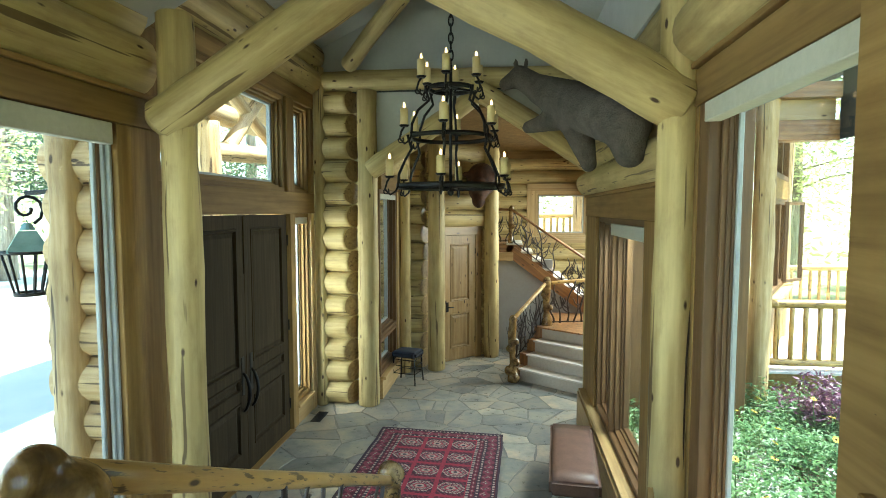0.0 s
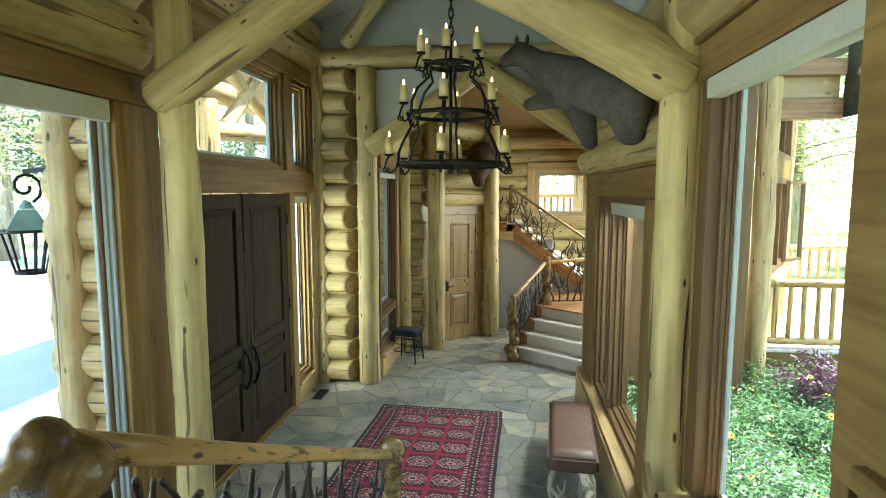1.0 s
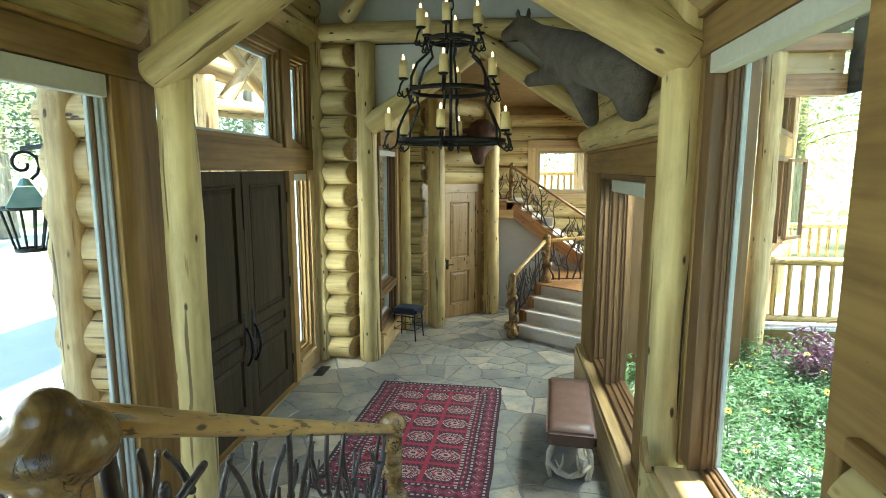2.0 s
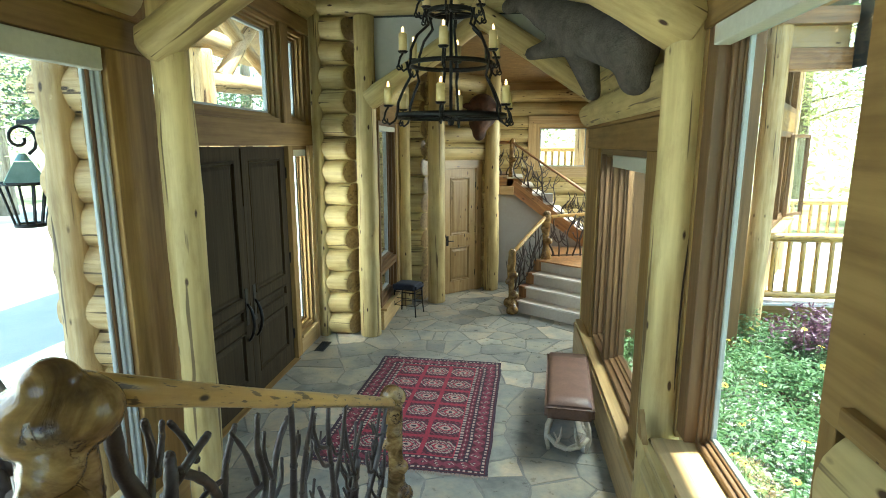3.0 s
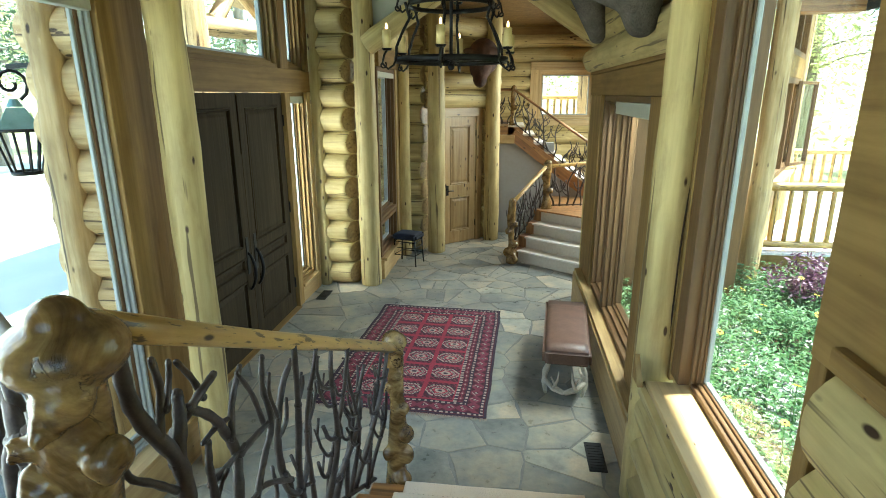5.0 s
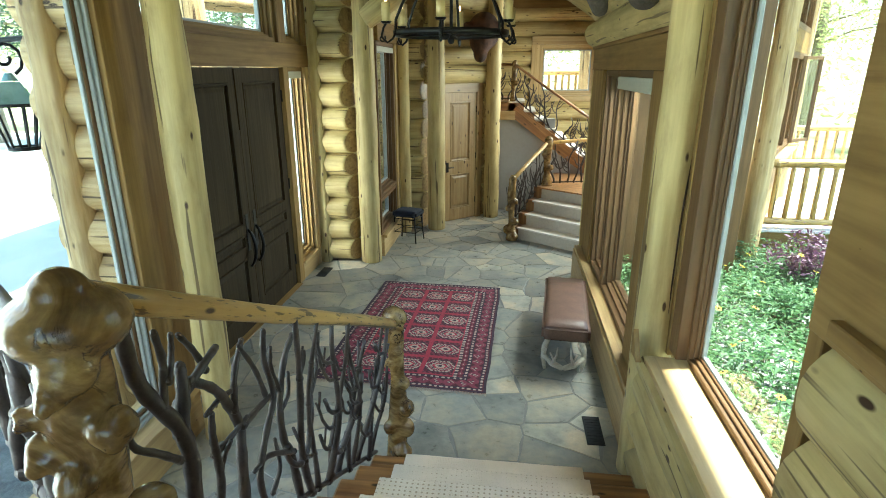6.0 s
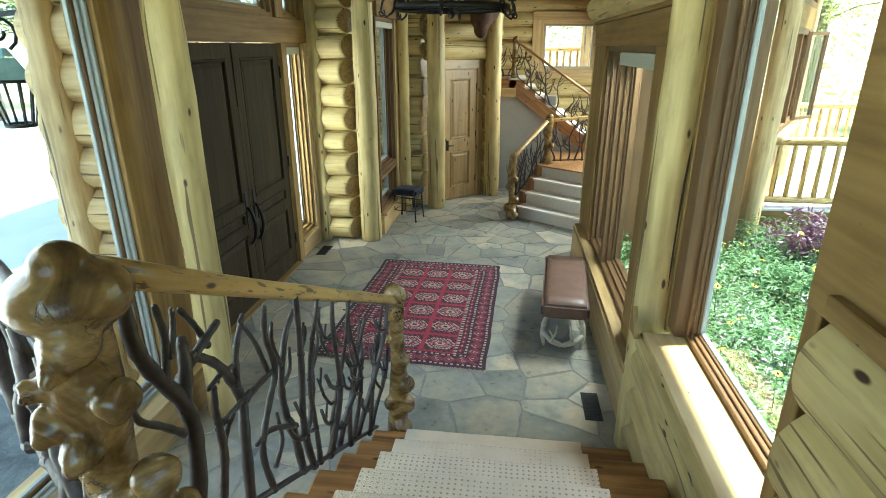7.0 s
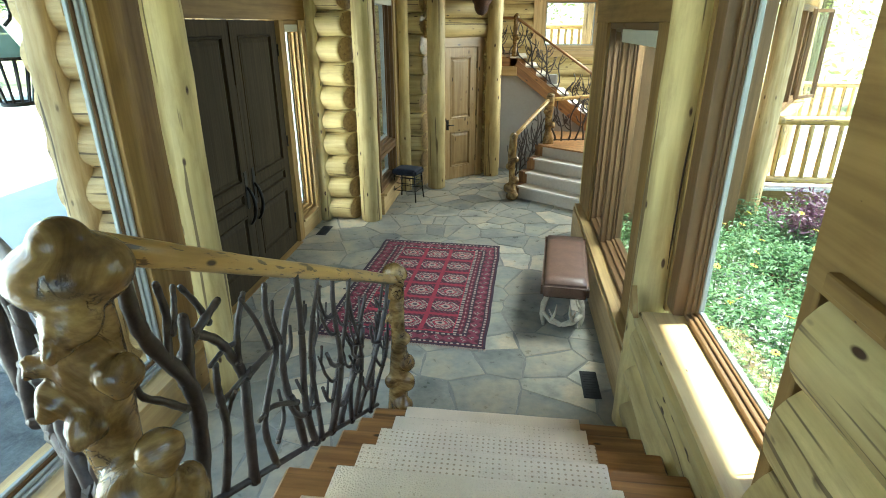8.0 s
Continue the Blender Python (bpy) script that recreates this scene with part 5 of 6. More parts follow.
limb((0.35, 4.2, 3.14), (0.12, 4.5, 3.12), 0.09, 0.05)
for x in (0.02, 0.1):
    blob(bm, (x, 4.5, 3.6), (0.02, 0.03, 0.045), 8)
tagged(melted("mounted_trophy", bm, GREYHIDE, 0.018, rounds=5), "grey brown mounted hunting trophy on a log ledge", "trophy")
bm = bmesh.new()
blob(bm, (-0.47, 9.2, 2.98), (0.25, 0.26, 0.28))
blob(bm, (-0.5, 9.0, 2.82), (0.17, 0.18, 0.2))
blob(bm, (-0.5, 8.92, 2.66), (0.11, 0.11, 0.14))
blob(bm, (-0.28, 9.1, 3.06), (0.1, 0.06, 0.05))
blob(bm, (-0.68, 9.05, 3.06), (0.1, 0.06, 0.05))
tagged(melted("mounted_trophy", bm, DARKHIDE, 0.02, rounds=4), "dark brown shaggy mounted trophy above the closet door", "trophy")

# ---- far stair ----
fu, fv = Vector((0.82, -0.57, 0)).normalized(), Vector((0.57, 0.82, 0)).normalized()
f0 = Vector((0.16, 8.2, 0))
far_stair = thing("staircase", (0.7, 8.4, 0), "carpeted stair that turns up to the upper floor", "staircase", kind="structure")
for i in range(4):
    a = f0 + fv * 0.2 * i
    dep = 0.24 if i < 3 else 1.1
    z = 0.172 * (i + 1)
    wd = 1.5
    # Step fronts take the carpet colour darkened for shade.
    prism("step", [a + UP * (z - 0.172), a + fu * wd + UP * (z - 0.172), a + fu * wd + fv * dep + UP * (z - 0.172), a + fv * dep + UP * (z - 0.172)], UP * 0.155, SHADERISER, far_stair)
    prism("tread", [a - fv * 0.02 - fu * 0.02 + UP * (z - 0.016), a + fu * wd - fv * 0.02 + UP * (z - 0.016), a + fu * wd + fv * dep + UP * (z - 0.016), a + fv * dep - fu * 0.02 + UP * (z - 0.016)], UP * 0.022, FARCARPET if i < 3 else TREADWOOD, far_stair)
    prism("stringer_block", [a - fu * 0.14 + UP * 0.0, a - fu * 0.004, a - fu * 0.004 + fv * 0.26, a - fu * 0.14 + fv * 0.26], UP * (z + 0.004), TREADWOOD, far_stair)
tagged(prism("landing", [Vector((0.5, 8.9, 0.66)), Vector((1.2, 8.4, 0.66)), Vector((2.5, 8.6, 0.66)), Vector((2.5, 11.2, 0.66)), Vector((0.75, 11.2, 0.66)), Vector((0.6, 9.4, 0.66))], UP * 0.02, TREADWOOD), "timber half landing of the far stair", "landing", kind="structure")
for i in range(8):
    x1 = 1.5 - 0.185 * i
    z = 0.7 + 0.15 * (i + 1)
    block("upper_step", (x1 - 0.27, 10.0, z - 0.15), (x1, 11.1, z - 0.022), TREADWOOD, far_stair, grain=1)
    block("carpet_tread", (x1 - 0.265, 9.97, z - 0.02), (x1 + 0.018, 11.05, z + 0.012), FARCARPET, far_stair, grain=1)
slab("stringer", (1.5, 9.99, 0.66), (0.02, 9.99, 1.76), 0.2, 0.05, TREADWOOD, far_stair, side=(0.6, 0, 0.8))
prism("soffit_wall", [(0.7, 10.03, 0.68), (1.45, 10.03, 0.68), (0.1, 10.03, 1.7), (0.05, 10.03, 1.6)], (0, 0.06, 0), GREYWALL, far_stair)
burl_newel("newel_post", (0.05, 8.1, 0), 0.97, 0.055, [(0.05, -0.04, 0.3, 0.06), (-0.05, -0.03, 0.18, 0.07), (0.05, -0.03, 0.6, 0.045), (-0.05, -0.04, 0.5, 0.05), (0.03, -0.05, 0.08, 0.08)], "knobbly burl newel post at the far stair", (0.06, 0.06, 0.05), 8, 0.014, "burl newel posts")
burl_newel("newel_post", (0.58, 8.85, 0.68), 0.74, 0.06, [(0.05, -0.04, 0.3, 0.05), (-0.05, -0.03, 0.5, 0.05)], "knobbly burl newel post on the half landing", (0.065, 0.065, 0.05), 9, 0.014, "burl newel posts")
burl_newel("newel_post", (0.02, 10.0, 1.9), 0.66, 0.04, [(0.03, -0.03, 0.3, 0.04)], "slim burl newel post at the stair head", (0.05, 0.05, 0.04), 10, 0.014, "burl newel posts")
branch_rail("stair_railing", (0.07, 8.14, 0.93), (0.56, 8.82, 1.36), (0.03, 8.3, 0.2), (0.5, 8.88, 0.72), 8, "pole handrail over dark branch balusters at the far stair", 51, 0.011, 0.03, "branch railings")
branch_rail("stair_railing", (0.62, 8.86, 1.36), (1.5, 9.1, 1.42), (0.62, 8.88, 0.74), (1.5, 9.1, 0.74), 8, "dark branch balusters round the half landing", 52, 0.012, 0.028, "branch railings")
branch_rail("stair_railing", (1.5, 9.96, 1.52), (0.03, 9.96, 2.5), (1.5, 9.96, 0.82), (0.05, 9.96, 1.95), 13, "dark branch railing up the far stair flight", 53, 0.011, 0.024, "branch railings", rail_mat=TREADWOOD)
branch_rail("stair_railing", (0.0, 10.0, 2.5), (-0.6, 10.0, 2.5), (0.0, 10.0, 1.95), (-0.6, 10.0, 1.95), 6, "dark branch railing along the upper floor", 54, 0.011, 0.024, "branch railings", rail_mat=TREADWOOD)
# ---- outdoors: porch, drive, deck, garden, woods ----
round_log("porch_post", (-2.85, 3.42, -0.2), (-2.85, 3.42, 3.6), 0.105, 0.095, LOG_OUT, seed=201, wob=0.03)
tagged(bpy.data.objects["porch_post"], "crooked peeled log porch post beside the drive", "post", "porch posts")
pw = log_stack("porch_wall", -3.0, -2.56, 3.54, -0.2, 15, 0.285, 0.15, "stacked weathered log wall of the porch", 33, material=LOG_OUT)
tagged(round_log("porch_post", (-4.6, 8.25, -0.2), (-4.6, 8.25, 3.85), 0.18, 0.17, LOG_OUT, seed=202), "peeled log post carrying the porch roof", "post", "porch posts")
tagged(round_log("porch_beam", (-4.6, 8.9, 4.02), (-4.6, 4.0, 4.02), 0.17, 0.16, LOG_OUT, seed=203), "peeled log beam under the porch roof", "log beam", "porch beams")
tagged(round_log("porch_beam", (-4.7, 8.3, 3.42), (-4.7, 12.5, 3.62), 0.16, 0.15, LOG_OUT, seed=204), "pale peeled log beam of the porch", "log beam", "porch beams")
tagged(round_log("porch_brace", (-4.72, 9.0, 3.5), (-4.72, 10.2, 4.5), 0.13, 0.11, LOG_OUT, seed=205), "slanting log brace of the porch truss", "log beam", "porch beams")
tagged(round_log("porch_brace", (-4.75, 9.0, 4.6), (-4.75, 11.0, 3.75), 0.12, 0.11, LOG_OUT, seed=206), "slanting log brace of the porch truss", "log beam", "porch beams")
tagged(prism("porch_roof", [(-4.3, 6.2, 4.75), (-6.4, 6.2, 4.35), (-6.4, 14, 4.35), (-4.3, 14, 4.75)], (0, 0, 0.12), BOARD), "boarded underside of the porch roof", "roof", kind="structure")
far_wing = log_stack("far_wing", -9.0, -3.4, 13.0, -0.2, 9, 0.32, 0.18, "distant log wing of the house across the porch", 34, material=LOG_OUT)
for x in (-7.2, -6.2, -5.2):
    window("far_wing_window", "y", 12.75, (x, 1.9), (x + 0.8, 2.9), "small dark window of the distant wing", 0.1, 0.06, clad=False, parent_kind="")
tagged(block("porch_floor", (-4.6, 3.3, -0.2), (-2.7, 9, -0.05), GROUT), "pale stone porch floor outside the doors", "porch floor", kind="structure")

# Porch stone whose dark colour also carries shade and mirrored trees.
PORCHSTONE = plain("rough porch stone darkened for shade", (0.05, 0.054, 0.05), (0.19, 0.195, 0.18), 7, 0.85, bumpy=0.7, deep=0.02)
tagged(block("porch_paving", (-4.8, -2.2, -0.2), (-2.46, 3.29, -0.06), PORCHSTONE), "rough stone paving outside the picture window, darkened for shade", "paving", kind="structure")

# hanging carriage lantern
LA = Vector((-3.2, 3.5, 0))
lm = pose(*LA)
lan = thing("lantern", LA + UP * 2.0, "green patinated hanging lantern with iron scroll hook", "lantern")
# Green patina, its colour lightened to stand for sky mirrored in the cap.
SKYPATINA = plain("green bronze patina lightened for sky reflection", (0.14, 0.24, 0.2), (0.28, 0.4, 0.35), 12, 0.5, 0.4)
bm = bmesh.new()
tube_into(bm, [(0.0 + 0.07 * math.cos(q * 0.55 - 1.2) * (1 - q / 18), 0.07 * math.cos(q * 0.55 - 1.2) * (1 - q / 18), 2.5 + 0.11 * math.sin(q * 0.55 - 1.2) * (1 - q / 18)) for q in range(15)], 0.011, 7)
part("scroll_hook", bm, IRON, lan, "black iron scroll hook", m=lm)
bm = bmesh.new()
bmesh.ops.create_cone(bm, cap_ends=True, segments=4, radius1=0.17, radius2=0.07, depth=0.14, matrix=Matrix.Translation((0, 0, 2.28)))
bmesh.ops.create_cone(bm, cap_ends=True, segments=12, radius1=0.05, radius2=0.02, depth=0.05, matrix=Matrix.Translation((0, 0, 2.38)))
part("cap", bm, SKYPATINA, lan, m=lm)
for k in range(12):
    a = radians(30 * k)
    bm = bmesh.new()
    tube_into(bm, [(0.15 * math.cos(a), 0.15 * math.sin(a), 2.21), (0.085 * math.cos(a), 0.085 * math.sin(a), 1.93)], 0.008, 5)
    part("bar", bm, IRON, lan, m=lm)
bm = bmesh.new()
ring_into(bm, 0.095, 1.92, 0.025, 0.02, 16)
ring_into(bm, 0.16, 2.2, 0.02, 0.02, 16)
part("rim", bm, IRON, lan, m=lm)
tagged(slab("lantern_bracket", (-3.2, 3.5, 2.6), (-2.9, 3.5, 2.62), 0.03, 0.03, IRON), "black iron bracket that carries the lantern", "bracket")

# deck, wing and rails on the garden side
deck = thing("deck", (5.5, 10.5, 0), "bleached plank deck raised above the garden", "deck", kind="structure")
block("rim_joist", (3.2, 8.02, -0.1), (9.5, 8.1, 0.28), BOARD, deck)
for i in range(34):
    block("plank", (3.2 + i * 0.185, 7.98, 0.284), (3.2 + i * 0.185 + 0.178, 13.5, 0.32), DECK, deck, grain=1, bev=0.003)


def pole_rail(name, p0, p1, z, h, count, label, r=0.045):
    p0, p1 = Vector(p0), Vector(p1)
    th = thing(name, (*p0[:2], z), label, "railing", "deck railings")
    for zz, rr in ((z + h, r * 1.35), (z + 0.1, r * 1.1)):
        round_log("rail", p0 + UP * zz, p1 + UP * zz, rr, material=RAILWOOD, parent=th, sides=10, seed=int(zz * 100), wob=0.008, step=0.4)
    for i in range(count):
        q = p0.lerp(p1, (i + 0.5) / count)
        round_log("baluster", q + UP * (z + 0.1), q + UP * (z + h), r * 0.72, material=RAILWOOD, parent=th, sides=8, seed=i, wob=0.012, step=0.3)
    return th


pole_rail("deck_railing", (3.35, 8.1, 0), (9.0, 8.1, 0), 0.32, 0.9, 31, "peeled pole railing along the deck edge")
pole_rail("deck_railing", (4.2, 13.2, 0), (10.0, 13.2, 0), 0.32, 0.9, 30, "peeled pole railing on the far deck side")
tagged(round_log("porch_post", (3.33, 7.95, -0.2), (3.33, 7.95, 4.2), 0.14, 0.13, LOG_OUT, seed=211), "tall peeled log corner post at the garden deck", "post", "porch posts")
WA, WB = Vector((3.42, 8.12, 0)), Vector((4.66, 10.3, 0))
wu = (WB - WA).normalized()
wn_out = Vector((wu.y, -wu.x, 0))
wing = thing("garden_wing", (3.9, 9.2, 0), "log framed wing of the house with an open casement", "house wing", kind="structure")


def wpt(u, d, z):
    return WA + wu * u + wn_out * d + UP * z


WL = (WB - WA).length
for z0, z1, mt in ((0.33, 1.2, BOARD), (2.66, 2.96, BOARD), (4.1, 4.6, BOARD)):
    slab("wall_board", wpt(0, 0, (z0 + z1) / 2), wpt(WL, 0, (z0 + z1) / 2), 0.14, z1 - z0, mt, wing, side=wn_out)
slab("sill_board", wpt(0, 0.08, 1.22), wpt(WL, 0.08, 1.22), 0.24, 0.05, SILLWOOD, wing, side=wn_out)
round_log("corner_post", wpt(WL, 0, 0.3), wpt(WL, 0, 4.3), 0.13, 0.12, LOG_OUT, wing, seed=212)
for z0, z1 in ((1.25, 2.66), (2.96, 4.1)):
    for u in (0.08, WL * 0.5, WL - 0.16):
        slab("window_stile", wpt(u, 0.03, z0), wpt(u, 0.03, z1), 0.08, 0.08, FRAME, wing, side=wu)
    for z in (z0 + 0.04, z1 - 0.04):
        slab("window_rail", wpt(0.05, 0.035, z), wpt(WL - 0.1, 0.035, z), 0.07, 0.08, FRAME, wing, side=wn_out)
    g = prism("pane", [wpt(0.05, 0.0, z0), wpt(WL - 0.1, 0.0, z0), wpt(WL - 0.1, 0.0, z1), wpt(0.05, 0.0, z1)], -wn_out * 0.006, GLASS, wing, "clear glass pane")
    g.visible_shadow = False
prism("back_wall", [wpt(0, -1.6, 0.3), wpt(WL, -1.6, 0.3), wpt(WL, -1.6, 4.6), wpt(0, -1.6, 4.6)], -wn_out * 0.1, BOARD, wing)
cas = thing("open_casement", wpt(WL - 0.55, 0.08, 1.3), "brown casement sash standing open from the wing", "window sash")
ch, ce = wpt(WL - 0.55, 0.09, 0), wpt(WL - 0.55, 0.09, 0) + (wn_out * 0.4 + wu).normalized() * 0.5
for a, b in ((ch + UP * 1.33, ce + UP * 1.33), (ch + UP * 2.6, ce + UP * 2.6)):
    slab("sash_rail", a, b, 0.05, 0.06, FRAME, cas, side=UP)
for q in (ch, ce):
    slab("sash_stile", q + UP * 1.3, q + UP * 2.63, 0.06, 0.05, FRAME, cas)
g = prism("pane", [ch + UP * 1.34, ce + UP * 1.34, ce + UP * 2.58, ch + UP * 2.58], wu * 0.006, GLASS, cas, "clear glass pane")
g.visible_shadow = False
tagged(block("eave_board", (3.45, 7.94, 3.66), (4.15, 7.98, 3.92), PINE), "warm brown board between the eave beams", "board", kind="structure")
tagged(prism("roof_edge", [(4.19, 7.6, 3.4), (4.215, 7.6, 3.4), (4.25, 7.6, 4.3), (4.225, 7.6, 4.3)], (0, 0.35, 0), SHINGLE), "dark roof edge beside the eave beams", "roof", kind="structure")
tagged(prism("eave", [(2.9, 7.4, 4.75), (4.7, 7.4, 4.5), (4.7, 13.6, 4.5), (2.9, 13.6, 4.75)], (0, 0, 0.1), BOARD), "warm boarded eave of the garden wing", "roof", kind="structure")
tagged(slab("eave_beam", (3.2, 7.9, 4.02), (4.15, 7.9, 4.02), 0.2, 0.2, TREADWOOD, side=(0, 0, 1)), "squared log end beam under the eave", "log beam")
tagged(slab("eave_beam", (3.4, 8.0, 3.52), (4.18, 8.0, 3.52), 0.26, 0.24, TREADWOOD, side=(0, 0, 1)), "squared log end beam under the eave", "log beam")
tagged(prism("roof_edge", [(4.65, 7.35, 4.5), (4.8, 7.35, 4.45), (4.8, 13.7, 4.45), (4.65, 13.7, 4.5)], (0, 0, 0.16), SHINGLE), "dark roof edge of the garden wing", "roof", kind="structure")
# roof over the hall, whose eaves shade the windows; deepened past y 3.05 to block sun
tagged(prism("roof", [(1.0, -2.3, 4.4), (1.99, -2.3, 4.04), (1.99, 3.05, 4.04), (2.45, 3.05, 3.87), (2.45, 6.9, 3.87), (1.0, 6.9, 4.4)], (0, 0, 0.12), BOARD), "boarded eave above the garden windows", "roof", kind="structure")
tagged(prism("roof_2", [(-3.0, -2.3, 5.0), (1.5, -2.3, 5.0), (1.5, 7.2, 5.6), (-3.0, 7.2, 5.6)], (0, 0, 0.12), SHINGLE), "dark roof over the hall", "roof", kind="structure")
tagged(prism("roof_3", [(-2.7, 7.0, 3.95), (2.9, 7.0, 3.95), (2.9, 12.7, 3.95), (-2.7, 12.7, 3.95)], (0, 0, 0.12), SHINGLE), "dark roof over the stair hall", "roof", kind="structure")
pole_rail("deck_railing", (-0.5, 15.0, 0), (4.5, 15.0, 0), 1.45, 0.9, 30, "peeled pole railing outside the stair window")
tagged(round_log("porch_post", (1.75, 14.6, -0.2), (1.75, 14.6, 4.2), 0.16, 0.15, LOG_OUT, seed=213), "peeled log post outside the stair window", "post", "porch posts")
tagged(block("porch_floor", (-1.0, 13.2, 1.2), (3.0, 15.2, 1.45), DECK), "raised deck outside the stair window", "deck", kind="structure")


def foliage(name, spots, size, material, label, cat, seed, kind="stuff", flat=0.5):
    """Many small two-faced leaves strewn through soft clumps: (x, y, z, radius, count)."""
    rng = random.Random(seed)
    vs, fs = [], []
    for x, y, z, r, n in spots:
        for _ in range(n):
            d = Vector((rng.gauss(0, 1), rng.gauss(0, 1), rng.gauss(0, 1) * flat * 1.6)) * 0.55
            c = Vector((x, y, z)) + d * r
            a = Vector((rng.gauss(0, 1), rng.gauss(0, 1), rng.gauss(0, 0.6))).normalized()
            b = a.cross(Vector((rng.gauss(0, 1), rng.gauss(0, 1), rng.gauss(0, 1)))).normalized()
            s = size * rng.uniform(0.6, 1.4)
            k = len(vs)
            vs += [c - a * s, c + b * s * 0.35, c + a * s, c - b * s * 0.35]
            fs.append((k, k + 1, k + 2, k + 3))
    me = bpy.data.meshes.new(name)
    me.from_pydata([tuple(v) for v in vs], [], fs)
    me.materials.append(material)
    ob = new(name, me)
    PLACE[ob.name] = Matrix.Identity(4)
    return ob


def tree(at, h, kind, seed):
    rng = random.Random(seed)
    x, y = at
    t = thing("tree", (x, y, -0.2), "tall conifer with drooping green boughs" if kind else "leafy bright green broadleaf tree", "tree", "woods round the house")
    round_log("trunk", (x, y, -0.2), (x + rng.uniform(-0.2, 0.2), y, h * 0.96), 0.2 + h * 0.012, 0.03, BARK, t, sides=10, wob=0.05, seed=seed, step=0.8)
    spots = []
    bm = bmesh.new()
    for i in range(26 if kind else 22):
        u = rng.uniform(0.16, 1.0)
        a = rng.uniform(0, 6.28)
        reach = (1 - u) * h * 0.2 + 0.5 if kind else h * 0.2 * math.sin(math.pi * min(1, u * 0.9 + 0.1)) + 0.4
        z = h * u
        tip = Vector((x + reach * math.cos(a), y + reach * math.sin(a), z + (-0.3 if kind else 0.6)))
        tube_into(bm, [(x, y, z), tuple((Vector((x, y, z)) + tip) / 2 + UP * 0.15), tuple(tip)], [0.06, 0.04, 0.015], 5)
        for k in range(3):
            q = Vector((x, y, z)).lerp(tip, 0.4 + 0.3 * k)
            spots.append((q.x, q.y, q.z, 0.35 + 0.22 * reach, 150))
    part("limbs", bm, BARK, t)
    f = foliage("crown", spots, 0.085 if kind else 0.09, NEEDLE if kind else LEAF, "", "", seed, flat=0.3 if kind else 0.6)
    f.parent = t
    f.matrix_basis = PLACE[t.name].inverted()
    return t


TREES = ((7.2, 19, 13, 0), (9.95, 17.0, 15, 1), (13.5, 18.5, 12, 0), (8.6, 25, 12, 0), (15, 15, 14, 1), (12.4, 26, 15, 0), (17, 21, 16, 1), (8, 24, 14, 0), (20, 15, 13, 0), (5.5, 21, 13, 0), (3, 23, 14, 1), (0.5, 20, 12, 0), (14, 11, 12, 0),
         (-16, 15, 12, 0), (-19, 19, 14, 1), (-14, 20, 13, 0), (-22, 14, 13, 1), (-18, 10, 11, 0), (-24, 21, 15, 0), (-12, 25, 14, 1), (-26, 9, 13, 1), (-20, 25, 15, 0))
for i, (x, y, h, k) in enumerate(TREES):
    tree((x, y), h, k, 300 + i)
rng = random.Random(77)
far = []
for i in range(150):
    a = rng.uniform(0, math.pi * 2)
    d = rng.uniform(32, 48)
    far.append((d * math.sin(a), d * math.cos(a), rng.uniform(0.5, 13), 3.2, 260))
tagged(foliage("far_woods", far, 0.2, LEAF, "", "", 5), "sunlit green woods in the distance", "woods", kind="stuff")

# flower bed
rng = random.Random(9)


def blades(name, n, x0, x1, y0, y1, h0, h1, material, label, cat, seed, keep=None):
    rng = random.Random(seed)
    vs, fs = [], []
    for _ in range(n):
        x, y = rng.uniform(x0, x1), rng.uniform(y0, y1)
        tall = (h0 + (h1 - h0) * rng.random()) * (0.75 + 0.5 * noise.noise(Vector((x * 1.3, y * 1.3, 4))))
        a = rng.uniform(0, 6.28)
        lean = Vector((math.cos(a), math.sin(a), 0)) * tall * rng.uniform(0.1, 0.5)
        side = Vector((-math.sin(a), math.cos(a), 0))
        base = Vector((x, y, -0.17))
        lv = rng.randint(3, 5)
        for j in range(lv):
            u = (j + 1) / lv
            p = base + lean * u * u + UP * tall * u
            b = rng.uniform(0, 6.28)
            out = Vector((math.cos(b), math.sin(b), rng.uniform(0.0, 0.7))) * rng.uniform(0.05, 0.1)
            w = out.cross(UP).normalized() * rng.uniform(0.01, 0.02)
            k = len(vs)
            vs += [p, p + out * 0.5 + w + UP * 0.01, p + out - UP * 0.01, p + out * 0.5 - w + UP * 0.01]
            fs.append((k, k + 1, k + 2, k + 3))
        k = len(vs)
        vs += [base - side * 0.004, base + side * 0.004, base + lean + UP * tall]
        fs.append((k, k + 1, k + 2))
    me = bpy.data.meshes.new(name)
    me.from_pydata([tuple(v) for v in vs], [], fs)
    me.materials.append(material)
    return tagged(new(name, me), label, cat, kind="stuff")


blades("flower_bed_plants", 10500, 1.12, 5.6, 1.8, 7.9, 0.25, 0.55, HERB, "dense green leafy plants of the flower bed", "plants", 3)
FL = bpy.data.meshes.new("flower")
bm = bmesh.new()
for k in range(9):
    a = 2 * math.pi * k / 9
    c, s = math.cos(a), math.sin(a)
    v = [bm.verts.new(p) for p in ((0.006 * c, 0.006 * s, 0), (0.022 * c - 0.008 * s, 0.022 * s + 0.008 * c, 0.004), (0.036 * c, 0.036 * s, 0.0), (0.022 * c + 0.008 * s, 0.022 * s - 0.008 * c, 0.004))]
    bm.faces.new(v)
bm.to_mesh(FL)
bm.free()
FL.materials.append(YELLOW)
HEART = plain("dark flower heart", (0.03, 0.015, 0.008), (0.06, 0.03, 0.015), 30, 0.9)
rng = random.Random(12)
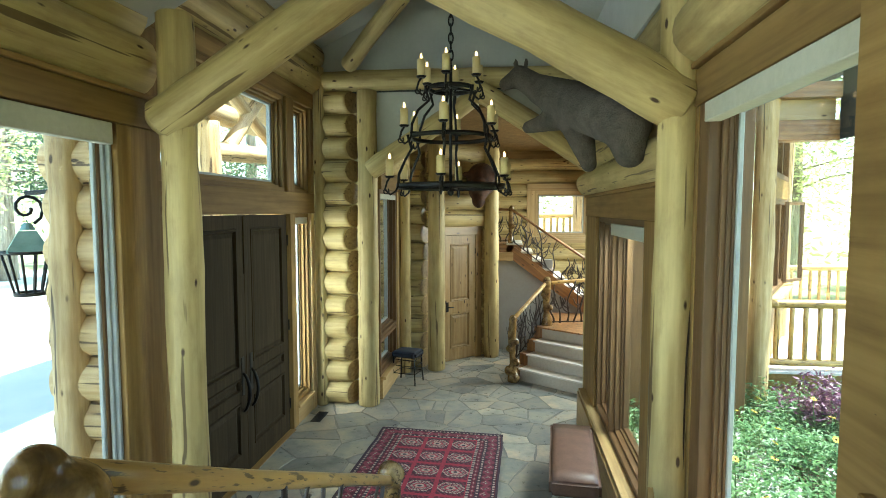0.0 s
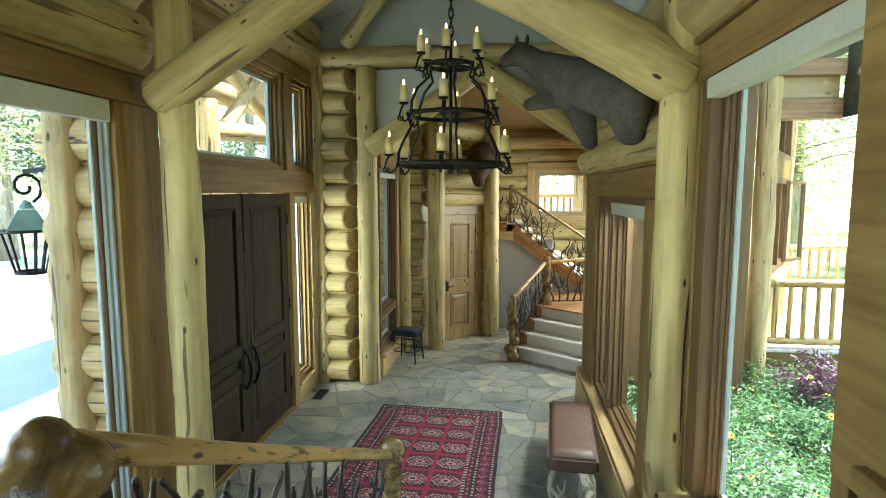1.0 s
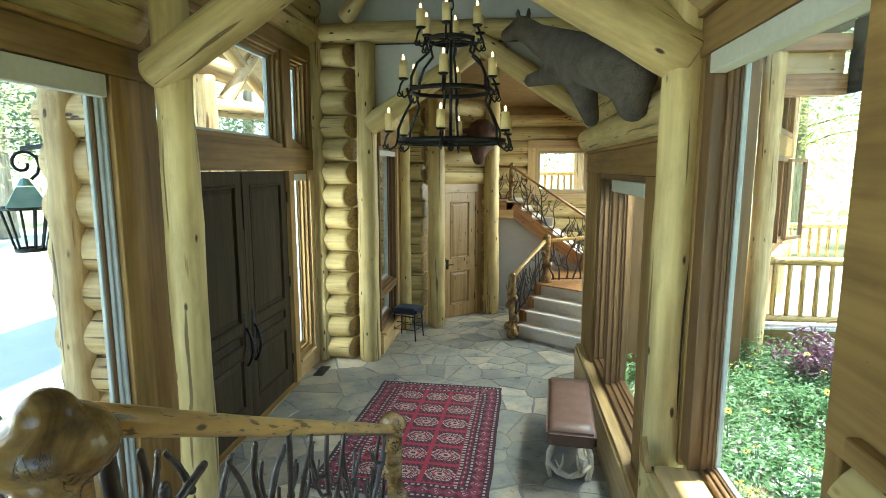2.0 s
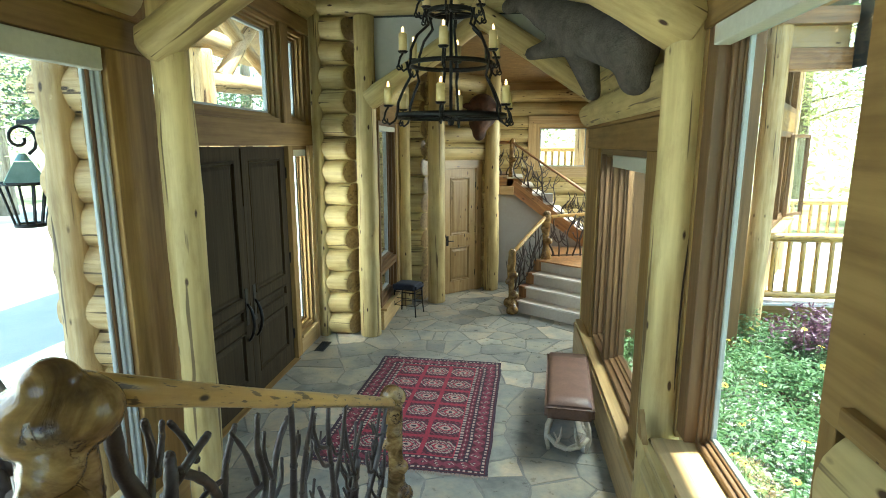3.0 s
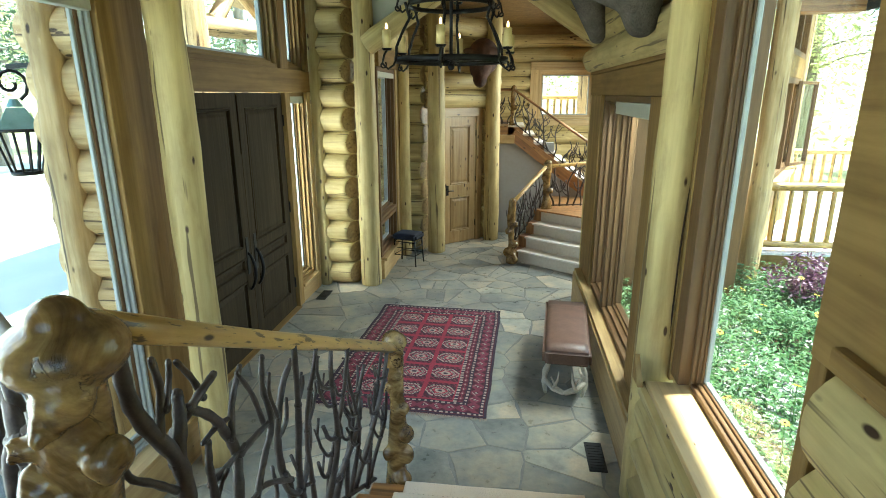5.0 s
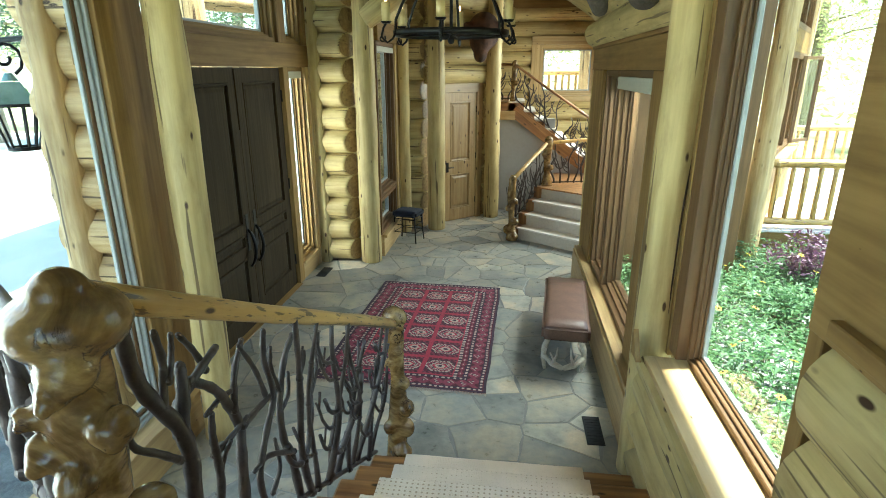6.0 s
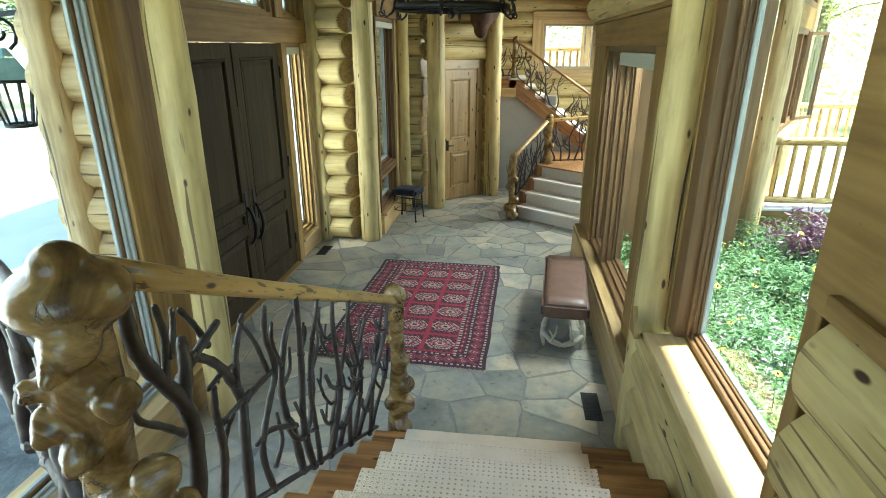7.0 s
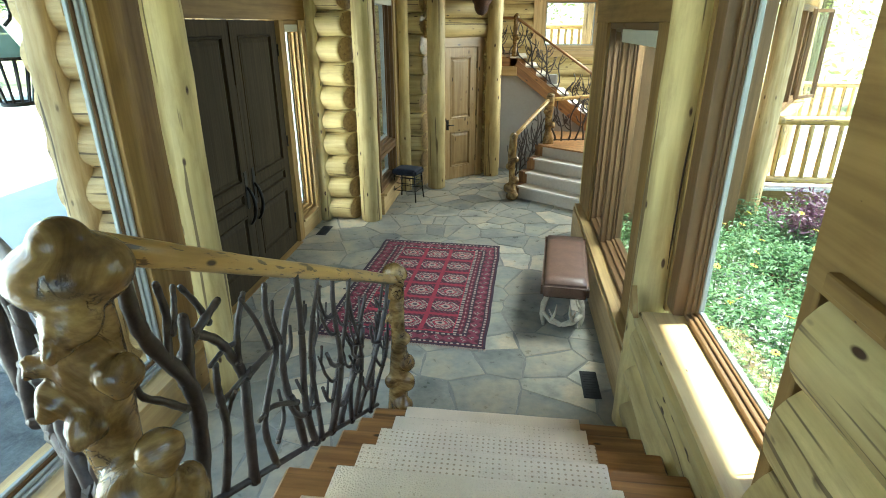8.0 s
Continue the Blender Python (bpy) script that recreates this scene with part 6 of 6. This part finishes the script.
for i in range(46):
    x, y = rng.uniform(1.5, 4.6), rng.uniform(2.6, 7.0)
    z = rng.uniform(0.26, 0.46)
    fm = pose(x, y, z, rng.uniform(-35, 10), rng.uniform(-35, 10), rng.uniform(0, 360))
    th = new("flower")
    put(th, fm)
    tagged(th, "yellow daisy flower with a dark heart", "flower", "yellow flowers of the bed")
    part("petals", None, None, th, m=fm, mesh=FL)
    bm = bmesh.new()
    blob(bm, (0, 0, 0.004), (0.009, 0.009, 0.008), 8)
    part("heart", bm, HEART, th, "dark brown heart", m=fm)
    bm = bmesh.new()
    tube_into(bm, [(0, 0, 0), tuple(fm.inverted() @ Vector((x + 0.03, y, -0.17)))], 0.004, 5)
    part("stem", bm, HERB, th, m=fm)
tagged(foliage("purple_shrub", [(3.62 + 0.2 * rng.gauss(0, 1), 6.9 + 0.2 * rng.gauss(0, 1), 0.3 + 0.1 * rng.gauss(0, 1), 0.14, 45) for _ in range(30)], 0.035, PURPLE, "", "", 6), "purple leaved shrub in the flower bed", "shrub", kind="stuff")
tagged(foliage("pale_flowers", [(rng.uniform(1.6, 4.2), rng.uniform(2.8, 7), 0.32, 0.05, 10) for _ in range(22)], 0.02, PALE, "", "", 8), "small pale lilac flower heads among leaves", "flowers", kind="stuff")

cord = tube("blind_cord", [(0.955, 1.79, 2.88), (0.957, 1.795, 2.2), (0.95, 1.79, 1.5), (0.955, 1.8, 1.02)], 0.003, BLIND)
tagged(cord, "thin pale pull cord of the garden window blind", "blind cord")
# ---- flagstones, each a stone of its own ----
def clip(poly, nx, ny, d):
    """The part of poly where nx x + ny y <= d."""
    out = []
    for i, (x0, y0) in enumerate(poly):
        x1, y1 = poly[(i + 1) % len(poly)]
        a, b = nx * x0 + ny * y0 - d, nx * x1 + ny * y1 - d
        if a <= 0:
            out.append((x0, y0))
        if (a < 0 < b) or (b < 0 < a):
            t = a / (a - b)
            out.append((x0 + (x1 - x0) * t, y0 + (y1 - y0) * t))
    return out


def flagstones(x0, x1, y0, y1, cell, seed, parent, joint=0.007):
    rng = random.Random(seed)
    seeds = []
    nx, ny = int((x1 - x0) / cell), int((y1 - y0) / (cell * 0.86))
    for j in range(ny + 1):
        for i in range(nx + 1):
            if rng.random() < 0.3:
                continue
            seeds.append((x0 + (i + 0.5 * (j % 2) + rng.uniform(-0.55, 0.55)) * cell, y0 + (j + rng.uniform(-0.55, 0.55)) * cell * 0.86))
    for i, (sx, sy) in enumerate(seeds):
        poly = [(x0, y0), (x1, y0), (x1, y1), (x0, y1)]
        near = sorted((q for k, q in enumerate(seeds) if k != i), key=lambda q: (q[0] - sx) ** 2 + (q[1] - sy) ** 2)[:16]
        for qx, qy in near:
            dx, dy = qx - sx, qy - sy
            ln = math.hypot(dx, dy)
            poly = clip(poly, dx / ln, dy / ln, (dx * (sx + qx) / 2 + dy * (sy + qy) / 2) / ln - joint)
            if len(poly) < 3:
                break
        if len(poly) < 3:
            continue
        # broken, slightly ragged edges
        rag = []
        for k, (ax, ay) in enumerate(poly):
            bx, by = poly[(k + 1) % len(poly)]
            rag.append((ax, ay))
            ln = math.hypot(bx - ax, by - ay)
            if ln > 0.2:
                for u in (0.33, 0.66):
                    o = rng.uniform(-0.004, 0.011)
                    rag.append((ax + (bx - ax) * u - (by - ay) / ln * -o * -1, ay + (by - ay) * u + (bx - ax) / ln * o))
        cx, cy = sum(p[0] for p in rag) / len(rag), sum(p[1] for p in rag) / len(rag)
        z = rng.uniform(-0.0012, 0.0012)
        bm = bmesh.new()
        tilt = (rng.uniform(-0.003, 0.003), rng.uniform(-0.003, 0.003))
        top = [bm.verts.new(((p[0] - cx) * 0.993, (p[1] - cy) * 0.993, z + tilt[0] * (p[0] - cx) + tilt[1] * (p[1] - cy))) for p in rag]
        mid = [bm.verts.new((p[0] - cx, p[1] - cy, z - 0.0015)) for p in rag]
        low = [bm.verts.new((p[0] - cx, p[1] - cy, -0.02)) for p in rag]
        n = len(rag)
        bm.faces.new(top)
        for a, b in ((mid, top), (low, mid)):
            for k in range(n):
                bm.faces.new((a[k], a[(k + 1) % n], b[(k + 1) % n], b[k]))
        part("flagstone", bm, SLATE, parent, m=pose(cx, cy, 0))


flagstones(-2.55, 0.9, 0.6, 10.0, 0.33, 11, bpy.data.objects["floor"])
